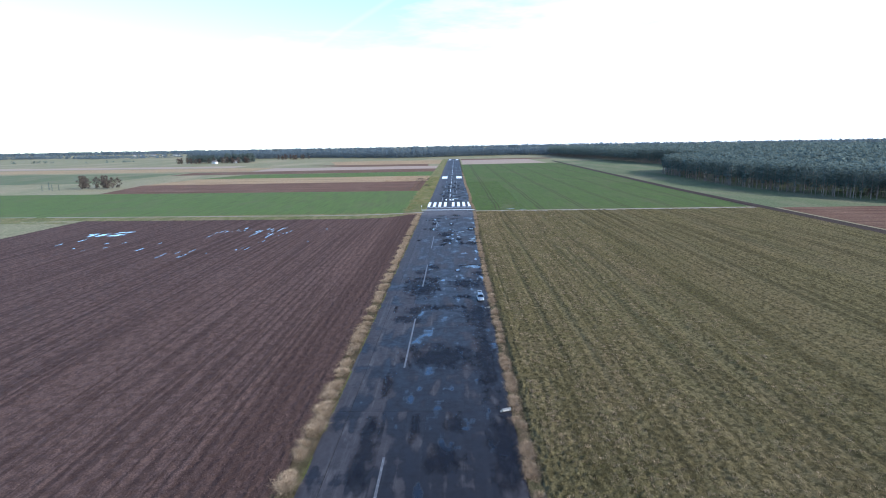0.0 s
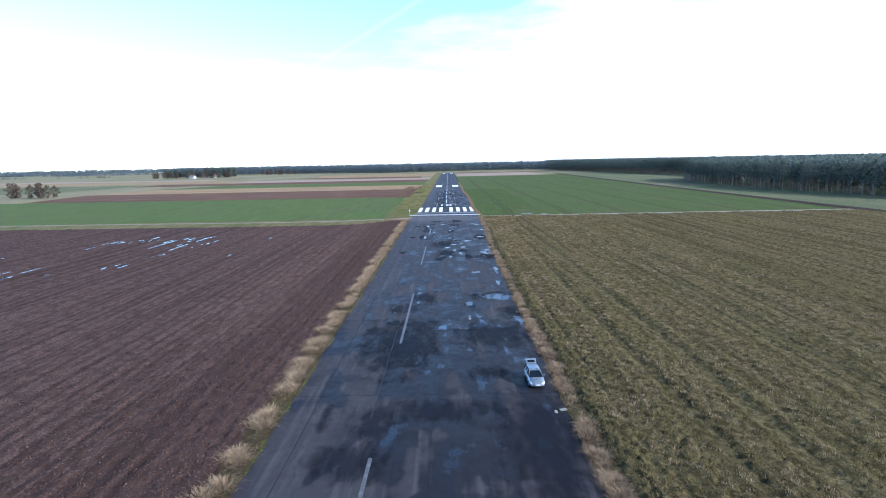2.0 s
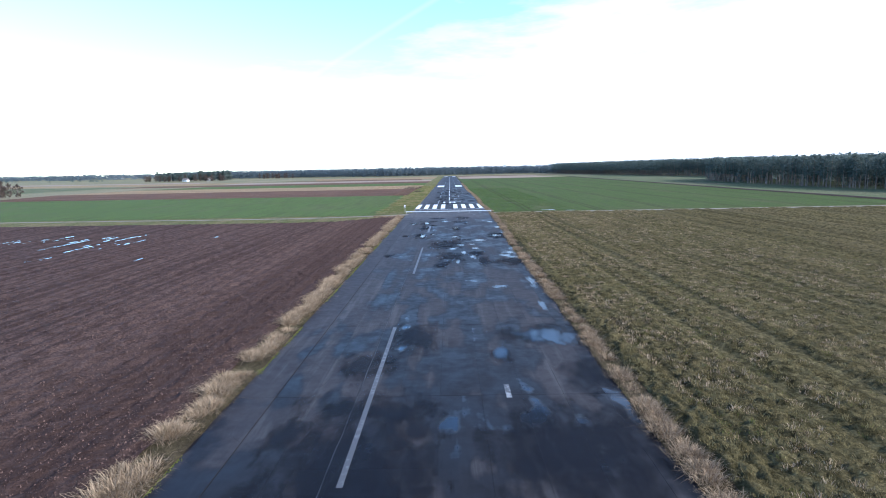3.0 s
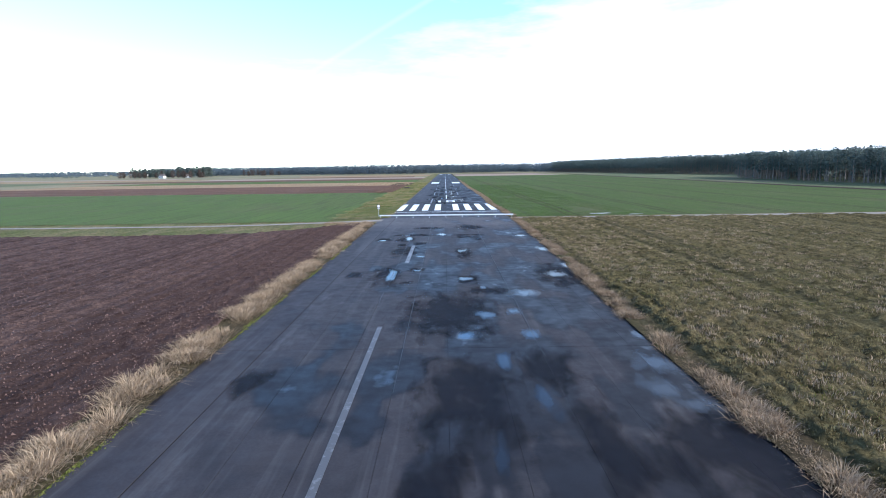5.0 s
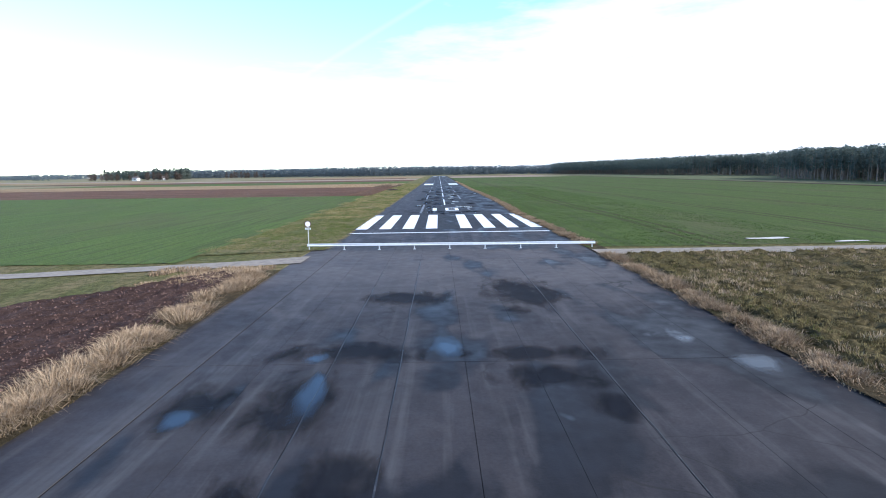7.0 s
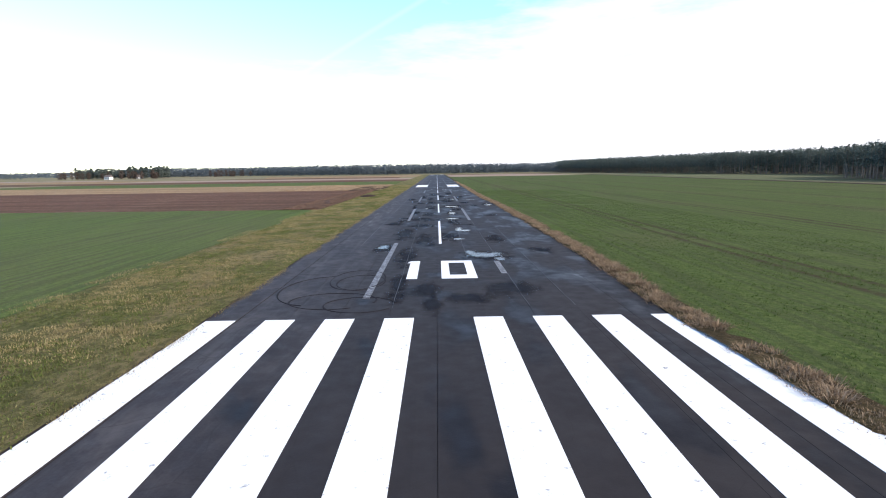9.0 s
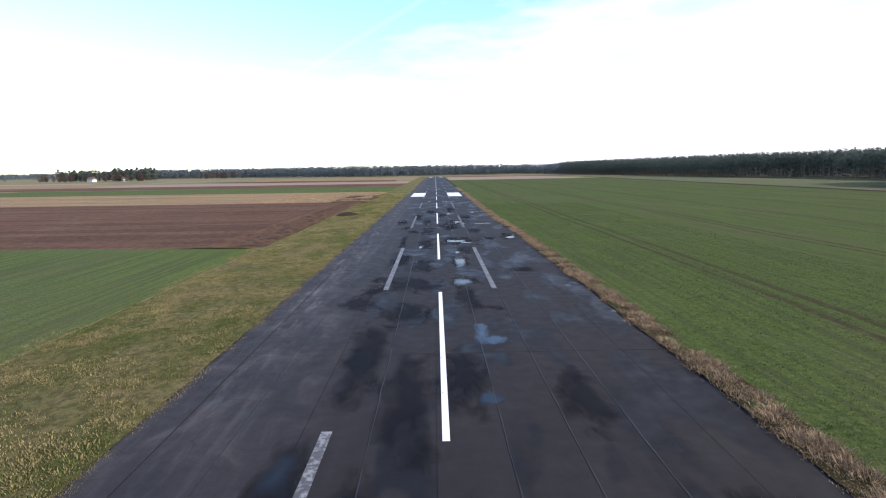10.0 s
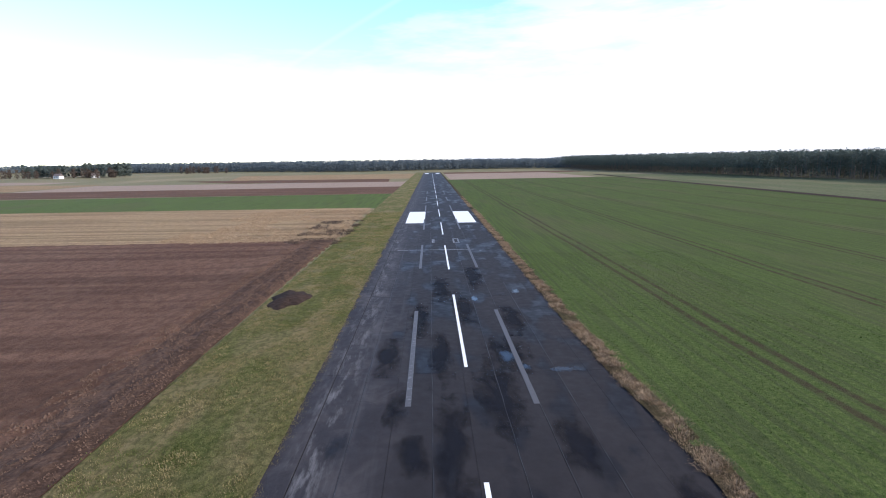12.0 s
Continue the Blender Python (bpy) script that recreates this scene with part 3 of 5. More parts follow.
marking("old_dash", 4.4, 4.8, -196, -193.4, FADED, "old worn grey white dash on the asphalt", "old dashes")

# runway number
number = tagged(new("runway_number"), "white painted runway number 10", "road marking")


def flat(name, polys, parent):
    bm = bmesh.new()
    for poly in polys:
        for z, flip in ((TOP + 0.006, False),):
            vs = [bm.verts.new((x * K, y * K, z)) for x, y in poly]
            bm.faces.new(vs)
    r = bmesh.ops.extrude_face_region(bm, geom=bm.faces[:])
    for v in [g for g in r["geom"] if isinstance(g, bmesh.types.BMVert)]:
        v.co.z -= 0.01
    bmesh.ops.recalc_face_normals(bm, faces=bm.faces)
    return part(name, bm, WHITE, parent)


flat("digit_one", [[(-2.95, 39.6), (-2.05, 39.6), (-2.05, 48.6), (-2.95, 48.6)], [(-3.25, 47.5), (-2.951, 47.5), (-2.951, 48.6), (-3.1, 48.2)]], number)
flat("digit_zero", [[(-0.02, 39.6), (2.98, 39.6), (2.98, 41.2), (-0.02, 41.2)], [(-0.02, 47.4), (2.98, 47.4), (2.98, 48.6), (-0.02, 48.6)],
                    [(-0.02, 41.201), (0.7, 41.201), (0.7, 47.399), (-0.02, 47.399)], [(2.2, 41.201), (2.98, 41.201), (2.98, 47.399), (2.2, 47.399)]], number)

# pale mineral seams where old joints leak
SEAM = paint_material("crumbled_seam", (0.016, 0.015, 0.016), 0.06)
for x, y0, y1 in ((-3.36, -130, -30), (5.66, -125, -30), (-6.46, -110, -34), (5.66, 30, 330), (-3.36, 30, 300), (-9.46, 60, 240), (2.66, 50, 300), (-6.46, -230, -140), (8.66, 30, 200)):
    bm = bmesh.new()
    n = int((y1 - y0) / 1.5)
    prev = None
    for i in range(n + 1):
        yy = y0 + (y1 - y0) * i / n
        cx, w = x + 0.015 * math.sin(yy * 0.9) + float(rng.uniform(-0.022, 0.022)), float(rng.uniform(0.006, 0.034))
        cur = [bm.verts.new(((cx - w) * K, yy * K, 0.0175)), bm.verts.new(((cx + w) * K, yy * K, 0.0175))]
        if prev:
            bm.faces.new((prev[0], prev[1], cur[1], cur[0]))
        prev = cur
    part("seam", bm, SEAM, runway, "dark crumbled seam")

# worn small figures and pale patches further on
for x0, x1, y0, y1 in ((-3.1, -2.4, 246, 252), (2.2, 2.6, 246, 252), (3.4, 3.8, 246, 252), (2.2, 3.8, 245, 246), (2.2, 3.8, 252, 253), (-11.0, 6.5, 234.6, 235.2)):
    marking("worn_figure", x0, x1, y0, y1, FADED, "worn remains of an old painted figure on asphalt", "worn figures", TOP - 0.002)


def tyre_ring(x, y, r, wide, squash, a0, a1, lift):
    bm = bmesh.new()
    n = 60
    rows = []
    for i in range(n + 1):
        a = radians(a0 + (a1 - a0) * i / n)
        w = wide * (0.7 + 0.5 * math.sin(i * 0.37))
        rows.append([bm.verts.new(((x + (r + s * w) * math.cos(a)) * K, (y + (r * squash + s * w) * math.sin(a)) * K, z)) for s in (-0.5, 0.5) for z in (0.012, lift)])
    for p, q in zip(rows, rows[1:]):
        bm.faces.new((p[1], p[3], q[3], q[1]))
        bm.faces.new((p[0], p[1], q[1], q[0]))
        bm.faces.new((p[3], p[2], q[2], q[3]))
    tagged(part("tyre_mark", bm, RUBBER, None), "black curved tyre skid mark on the asphalt", "tyre mark", "tyre marks")


for k, (x, y, r, q, a0, a1) in enumerate(((-6.9, 39.8, 2.2, 1.9, 0, 350), (-6.5, 38.6, 1.9, 1.6, 60, 400), (-7.6, 32.2, 3.0, 0.8, -20, 300), (-5.6, 31.0, 2.4, 0.9, 10, 330), (-9.0, 36.0, 3.2, 1.6, 90, 260))):
    tyre_ring(x, y, r, 0.11, q, a0, a1, 0.026 + 0.002 * k)

# ---- standing water on the fields ----
WATER = simple("standing_water", (0.05, 0.045, 0.04), 0.1, 0, 0.1, 0.4)


def puddle(x, y, rx, ry, z, turn=0.0):
    bm = bmesh.new()
    n = 26
    ph = rng.uniform(0, 6.28, 4)
    ring, low = [], []
    for i in range(n):
        a = 2 * math.pi * i / n
        r = 1 + 0.25 * math.sin(2 * a + ph[0]) + 0.18 * math.sin(3 * a + ph[1]) + 0.1 * math.sin(7 * a + ph[2])
        px, py = rx * r * math.cos(a), ry * r * math.sin(a)
        c, s = math.cos(turn), math.sin(turn)
        ring.append(bm.verts.new(((x + px * c - py * s) * K, (y + px * s + py * c) * K, z)))
        low.append(bm.verts.new(((x + px * c - py * s) * K * 1.0, (y + px * s + py * c) * K, z - 0.1)))
    bm.faces.new(ring)
    for i in range(n):
        j = (i + 1) % n
        bm.faces.new((ring[i], low[i], low[j], ring[j]))
    bmesh.ops.recalc_face_normals(bm, faces=bm.faces)
    return tagged(part("puddle", bm, WATER, None), "shallow puddle of standing rain water on soil", "puddle", "field puddles")


puddle(-166, -103, 8, 5, 0.15)
puddle(-162, -96, 5, 2, 0.15, 0.3)
for k in range(130):
    x, y = rng.uniform(-118, -58), rng.uniform(-158, -84)
    if fbm(np.array([x * 0.06]), np.array([y * 0.05]), 77)[0] > 0.44:
        puddle(x, y, rng.uniform(0.12, 0.4), rng.uniform(1.0, 4.5), 0.165, rng.uniform(-0.05, 0.05))
for k in range(14):
    puddle(rng.uniform(-172, -125), rng.uniform(-150, -95), rng.uniform(0.12, 0.4), rng.uniform(1.0, 4), 0.165)
puddle(38.5, -18.5, 2.3, 0.9, 0.11)
puddle(40.5, -32.0, 1.6, 0.7, 0.2)
puddle(46, -22, 2.0, 0.5, 0.11)

def soaked(name, color, rough, spec, inner, outer, most, ragged):
    """Water in or on the asphalt that fades out raggedly towards its rim."""
    n = Nodes(name)
    coord = n.t.nodes.new("ShaderNodeTexCoord")
    split = n.t.nodes.new("ShaderNodeSeparateXYZ")
    n.t.links.new(coord.outputs["Generated"], split.inputs[0])
    cubes = [n.math("POWER", n.math("ABSOLUTE", n.span(split.outputs[k], 0, 1, -1, 1)), 2.6) for k in (0, 1)]
    away = n.math("POWER", n.math("ADD", cubes[0], cubes[1]), 1 / 2.6)
    away = n.math("ADD", away, n.span(n.noise(1.0, 4, 0.55, n.scaled(0.9, 0.4, 1), 0.4), 0.25, 0.75, -ragged, ragged))
    there = n.span(away, inner, outer, most, 0)
    grain = n.noise(1.7, 4, 0.6)
    n.put(n.math("MULTIPLY", there, n.span(grain, 0.3, 0.7, 0.93, 1.0)), n.bsdf.inputs["Alpha"])
    return n.done(color, n.span(grain, 0.35, 0.65, rough * 0.85, rough * 1.15), 0, spec)


# damp and wet: the sky's blue sheen is put into the dark colour
DAMP = soaked("damp_asphalt", (0.0085, 0.0098, 0.0150), 0.62, 0.06, 0.30, 0.95, 0.80, 0.5)
WET = soaked("wet_asphalt", (0.0085, 0.0095, 0.0138), 0.68, 0.05, 0.32, 0.95, 0.86, 0.5)
SLICK = soaked("rain_water", (0.013, 0.014, 0.017), 0.16, 0.26, 0.25, 0.85, 0.9, 0.5)


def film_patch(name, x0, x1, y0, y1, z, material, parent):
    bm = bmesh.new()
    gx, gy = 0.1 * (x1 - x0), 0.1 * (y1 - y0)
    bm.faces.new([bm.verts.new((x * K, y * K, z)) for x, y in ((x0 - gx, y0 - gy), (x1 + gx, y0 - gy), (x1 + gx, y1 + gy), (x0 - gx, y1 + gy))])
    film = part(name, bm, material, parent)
    film.visible_shadow = False          # casts no shadow, so the faded rim stays free of a dark ring
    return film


DAMP_START = [(-9.8, -6.7, -306, -284.4), (-0.1, 5.2, -301.4, -294.5), (2.4, 5.3, -291.3, -284.9), (-2.6, -1.2, -293.7, -284.9), (8.8, 13.2, -306, -284.9), (-8.6, -6.8, -281, -269),
              (-6.6, 9.8, -267.7, -255.3), (8, 12, -279.8, -241.7), (-10.8, -3.8, -241, -235), (-8.4, -4, -234.5, -226.1), (-4.2, 6, -231.2, -226.1), (5.4, 13.8, -243, -224.7),
              (-11.7, -10.3, -232.4, -226.4), (-10.6, -0.6, -220, -195.3), (3.6, 8.2, -220.8, -216.4)]
DAMP_MIDDLE = [(-9.2, -4.3, -191.8, -185.8), (-5.6, -0.6, -185.8, -176.7), (-8.9, -0.3, -199.5, -196.5), (9.3, 14.1, -195.3, -188.1), (2.7, 12.8, -210, -197.3), (-3.5, -0.3, -202.9, -199.1),
               (-7.6, -0.2, -212, -206), (-11.1, -8.1, -203.5, -199.1), (4.7, 14, -183.7, -177.5), (4, 5.7, -188.8, -185.1), (-2.1, 3.4, -136.2, -124.6), (-2.5, 0.3, -143, -136.2),
               (3.9, 7.3, -130.3, -123), (5.4, 7.5, -141, -129.6), (-4.2, 3.7, -120.6, -106), (-12.5, -10.6, -130.3, -126.1), (7.9, 15, -141, -132.4)]
DAMP_BARRIER = [(-11.9, -9.6, -98.3, -94.7), (-8.7, -5.5, -102.4, -91), (-5, -2.9, -95.1, -92.5), (-5.3, -3.9, -102.1, -100.1), (0.7, 3.1, -102.1, -97.4), (1.6, 5.4, -107, -103.2),
                (9.6, 15, -104.4, -91.5), (-8.5, -4.4, -84, -73), (1, 3.1, -86.2, -75.7), (-11.9, -9.4, -67.5, -63.2), (-8.7, -5.6, -69.1, -62.2), (-8, -6.3, -73, -70),
                (-5.7, -3.4, -73, -68.7), (-9.2, -2.6, -60.7, -57.8), (0, 6, -60.7, -58.7), (0.8, 5.8, -64.1, -61.5), (4.2, 5.9, -67.1, -64.6), (-6.6, -1.1, -49.8, -45.5), (1.7, 6.9, -51.3, -41.2)]
DAMP_NUMBER = [(3, 7.2, 32.5, 38.4), (0.1, 3.4, 31, 34), (-4.2, -2.6, 31, 41.9), (-2.4, -0.1, 32.9, 38.4), (-1.6, 0, 28, 32.9), (-7.5, -5.4, 54.3, 61.5), (-4.6, -2.5, 45.8, 58.2), (9.8, 12.5, 52.9, 57.2),
               (2.4, 7.1, 48.2, 55), (-7.7, -5.1, 90.4, 95.3), (-9.1, -5.4, 84.7, 90.4), (-7.3, -5.4, 96.8, 99.7), (-6.2, 0, 91.6, 99.1), (1.4, 4.3, 94.3, 99.1), (1.5, 3.5, 83.9, 94.3), (3.1, 5.7, 84.2, 86.1),
               (-4.9, -0.4, 80, 86.7), (8.6, 11.9, 101.7, 104.6), (1.7, 3.9, 105.4, 113.7)]
DAMP_BEYOND = [(0.3, 6.9, 125.7, 135.8), (10.9, 14, 131, 141), (-6.3, -5.2, 122.5, 137.3), (8, 9.9, 131, 136.2), (-7.3, -5.5, 148.7, 156.1), (-6, -3.6, 142.5, 147.4), (-3.6, -1.3, 157.4, 172.5),
               (0.6, 4.4, 147, 161.6), (2.3, 7, 160.1, 170.4)]
DAMP_STRIPS = [(-3.3, -0.5, 60, 72), (-6.3, -3.5, 66, 80), (-3.3, -0.6, 102, 112), (-6.2, -3.5, 104, 118), (2.7, 5.4, 116, 124), (-3.2, -0.5, 120, 134), (-6.2, -3.6, 172, 186), (-0.3, 2.5, 176, 192),
               (-3.2, -0.5, 186, 204), (2.7, 5.5, 196, 214), (-9.3, -6.6, 160, 170), (5.8, 8.4, 142, 150), (-0.3, 2.4, 64, 74), (5.8, 8.5, 62, 70), (-3.2, -0.6, 140, 154), (5.7, 8.4, 172, 184)]
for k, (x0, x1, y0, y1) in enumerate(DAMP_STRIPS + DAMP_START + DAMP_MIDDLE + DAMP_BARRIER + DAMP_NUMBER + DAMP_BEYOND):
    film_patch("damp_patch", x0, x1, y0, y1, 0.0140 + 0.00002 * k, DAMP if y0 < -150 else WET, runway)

POOLS_BEFORE = [(2.7, -114.6, .9, 1.4), (7, -106.5, 1.7, 1.9), (5.5, -119.9, .7, 1.3), (11.7, -97.5, 1.2, 2.3), (13, -120.2, .6, 1.1), (5.1, -113.2, .7, 1.4), (12.1, -125.7, 1.5, 2.1), (12, -131.8, 1.4, .9),
                (3, -125.2, .5, 2), (3.2, -104, .4, 1), (1.7, -99.4, 1, .9), (4.7, -131, .7, 2.4), (10.9, -129.6, 1.1, 1.8), (7.3, -157.7, 1.1, 1.2), (12.2, -155.3, .7, 4), (11.4, -168.7, .5, 2.2), (1.7, -137.1, .4, 2.6),
                (10.2, -181.2, 3.4, 2.8), (4.9, -186.1, .7, 2.1)]
POOLS_BARRIER = [(1.9, -78.9, .6, 1.5), (-3.8, -83.9, .6, .8), (-1.3, -58.4, .8, 1.7), (12.5, -61.8, 1.2, 1.2), (13.6, -77.6, .9, 2.6), (-6.6, -97.2, .6, 3.6), (-3.8, -94.2, .8, .8), (-10.8, -66.4, .7, .9),
                 (-6.7, -64.5, .6, 2.5), (-7.4, -60, .7, .8)]
POOLS_NUMBER = [(4.8, 52.2, 2, 2), (3.2, 53.7, .6, 2.2), (6, 49.4, .6, 1.6), (2.9, 77.6, .6, 2.6), (2.4, 66, .8, 1), (2.6, 96.4, 1, 2), (2.8, 109.4, .7, 4), (3.1, 130.4, 1.6, 1.6), (3.9, 76, 1.2, 1.2), (-6.6, 59.1, .7, 1.7),
                (4.7, 128.2, 1.2, 1), (12.6, 134.7, 1, 2.2), (2.7, 117.7, .4, 1), (-2.7, 123.4, .3, 2), (9.6, 160.5, 1.9, .8), (4.5, 164.1, .8, 2.4), (9.8, 193.1, .7, 1.8), (3, 188.7, .5, 1.5), (5.6, 161.4, .9, .8), (5.4, 155.9, .3, 1.9)]
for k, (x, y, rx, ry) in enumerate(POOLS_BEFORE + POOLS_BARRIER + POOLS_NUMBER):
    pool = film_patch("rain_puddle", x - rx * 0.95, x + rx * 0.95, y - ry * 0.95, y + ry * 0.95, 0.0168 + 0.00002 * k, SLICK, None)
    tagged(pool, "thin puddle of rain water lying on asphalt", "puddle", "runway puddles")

# ---- guard rail across the runway ----
RAIL = simple("galvanised_rail", (0.58, 0.60, 0.62), 0.5, 0.0, 0.08, 2.0)
POSTM = simple("galvanised_post", (0.5, 0.51, 0.52), 0.55, 0.3, 0.15, 4.0)


def guard_rail(x0, x1, y, y1):
    root = tagged(new("guard_rail"), "pale galvanised crash barrier standing across the runway", "guard rail")
    prof = [(0.0, 0.75), (-0.06, 0.735), (-0.08, 0.69), (-0.02, 0.63), (0.0, 0.60), (-0.02, 0.57), (-0.08, 0.51), (-0.06, 0.465), (0.0, 0.45)]
    n = 8
    for k in range(n):
        bm = bmesh.new()
        xa, xb = x0 + (x1 - x0) * k / n, x0 + (x1 - x0) * (k + 1) / n + 0.12
        ya, yb = y + (y1 - y) * k / n, y + (y1 - y) * (k + 1) / n
        off = -0.004 * (k % 2)
        rings = []
        for x, yy in ((xa, ya), (xb, yb)):
            rings.append([bm.verts.new((x * K, (yy + d + off) * K, z * K)) for d, z in prof] + [bm.verts.new((x * K, (yy + d + off + 0.012) * K, z * K)) for d, z in reversed(prof)])
        m = len(rings[0])
        for i in range(m):
            j = (i + 1) % m
            bm.faces.new((rings[0][i], rings[1][i], rings[1][j], rings[0][j]))
        bm.faces.new(rings[0])
        bm.faces.new(rings[1][::-1])
        bmesh.ops.recalc_face_normals(bm, faces=bm.faces)
        part("rail_beam", bm, RAIL, root)
    for k in range(9):
        x = x0 + 0.2 + (x1 - x0 - 0.4) * k / 8
        yy = y + (y1 - y) * k / 8
        bm = bmesh.new()
        box(bm, (x - 0.06) * K, (x + 0.06) * K, (yy + 0.03) * K, (yy + 0.15) * K, -0.02, 0.72 * K, 0.008)
        p = part("post", bm, POSTM, root)
        bm = bmesh.new()
        box(bm, (x - 0.16) * K, (x + 0.16) * K, (yy - 0.06) * K, (yy + 0.26) * K, 0.012, 0.035 * K, 0.004)
        part("foot_plate", bm, POSTM, p)
    return root


guard_rail(-16.5, 15.8, -22.6, -23.7)

# ---- prohibition sign ----
SIGN_WHITE = simple("sign_white", (0.78, 0.78, 0.78), 0.4, 0, 0.05, 3)
SIGN_RED = simple("sign_red", (0.085, 0.022, 0.026), 0.4, 0, 0.1, 3)
SIGN_DARK = simple("sign_dark", (0.05, 0.05, 0.05), 0.5, 0, 0.1, 3)


def disc(bm, r, y0, y1, z, inner=0.0, n=40):
    rings = []
    for yy in (y0, y1):
        for rr in ([r, inner] if inner else [r]):
            rings.append([bm.verts.new((rr * math.cos(2 * math.pi * i / n), yy, z + rr * math.sin(2 * math.pi * i / n))) for i in range(n)])
    if inner:
        for i in range(n):
            j = (i + 1) % n
            for a, b in ((0, 1), (1, 3), (3, 2), (2, 0)):
                bm.faces.new((rings[a][i], rings[a][j], rings[b][j], rings[b][i]))
    else:
        bm.faces.new(rings[0])
        bm.faces.new(rings[1][::-1])
        for i in range(n):
            j = (i + 1) % n
            bm.faces.new((rings[0][i], rings[0][j], rings[1][j], rings[1][i]))
    bmesh.ops.recalc_face_normals(bm, faces=bm.faces)


def road_sign():
    root = tagged(new("road_sign"), "round white sign with dark red rim and small plate", "road sign")
    bm = bmesh.new()
    rod(bm, (0, 0.03, -0.1), (0, 0.03, 2.45), 0.035, 0.035, 12)
    part("post", bm, POSTM, root)
    bm = bmesh.new()
    disc(bm, 0.305, -0.02, 0.0, 2.15)
    d = part("sign_face", bm, SIGN_WHITE, root)
    bm = bmesh.new()
    disc(bm, 0.31, -0.03, -0.021, 2.15, 0.245)
    part("rim", bm, SIGN_RED, d, "dark red rim")
    bm = bmesh.new()
    box(bm, -0.27, 0.27, -0.02, 0.0, 1.64, 1.80, 0.006)
    p = part("plate", bm, SIGN_WHITE, root, "small white plate with dark bars")
    for z in (1.75, 1.69):
        bm = bmesh.new()
        box(bm, -0.21, 0.21, -0.026, -0.0205, z - 0.014, z + 0.014)
        part("text_bar", bm, SIGN_DARK, p)
    return root


road_sign().matrix_world = pose(-17.05 * K, -19.6 * K, 0.02) @ Matrix.Diagonal((1.02, 1.02, 1.02, 1))

# ---- the parked car ----
SILVER = simple("silver_paint", (0.30, 0.335, 0.375), 0.34, 0.7, 0.04, 3)
GLASS = simple("tinted_glass", (0.006, 0.009, 0.014), 0.12, 0, 0.05, 2)
TYRE = simple("tyre_rubber", (0.02, 0.02, 0.02), 0.8, 0, 0.2, 8)
RIMM = simple("alloy_rim", (0.5, 0.5, 0.52), 0.3, 0.8, 0.05, 8)
LAMP = simple("headlight_lens", (0.75, 0.77, 0.8), 0.1, 0, 0.05, 8)
TRIM = simple("black_trim", (0.02, 0.02, 0.022), 0.6, 0, 0.1, 8)
RED_LAMP = simple("tail_light", (0.35, 0.02, 0.02), 0.2, 0, 0.05, 8)


def loft(bm, rings, close=True):
    rows = [[bm.verts.new(p) for p in r] for r in rings]
    m = len(rows[0])
    for a, b in zip(rows, rows[1:]):
        for i in range(m):
            j = (i + 1) % m
            bm.faces.new((a[i], a[j], b[j], b[i]))
    if close:
        bm.faces.new(rows[0][::-1])
        bm.faces.new(rows[-1])
    bmesh.ops.recalc_face_normals(bm, faces=bm.faces)


def slab_of(bm, quad, thick):
    vs = [Vector(p) for p in quad]
    nrm = (vs[1] - vs[0]).cross(vs[2] - vs[0]).normalized() * thick
    loft(bm, [[v for v in vs], [v + nrm for v in vs]])


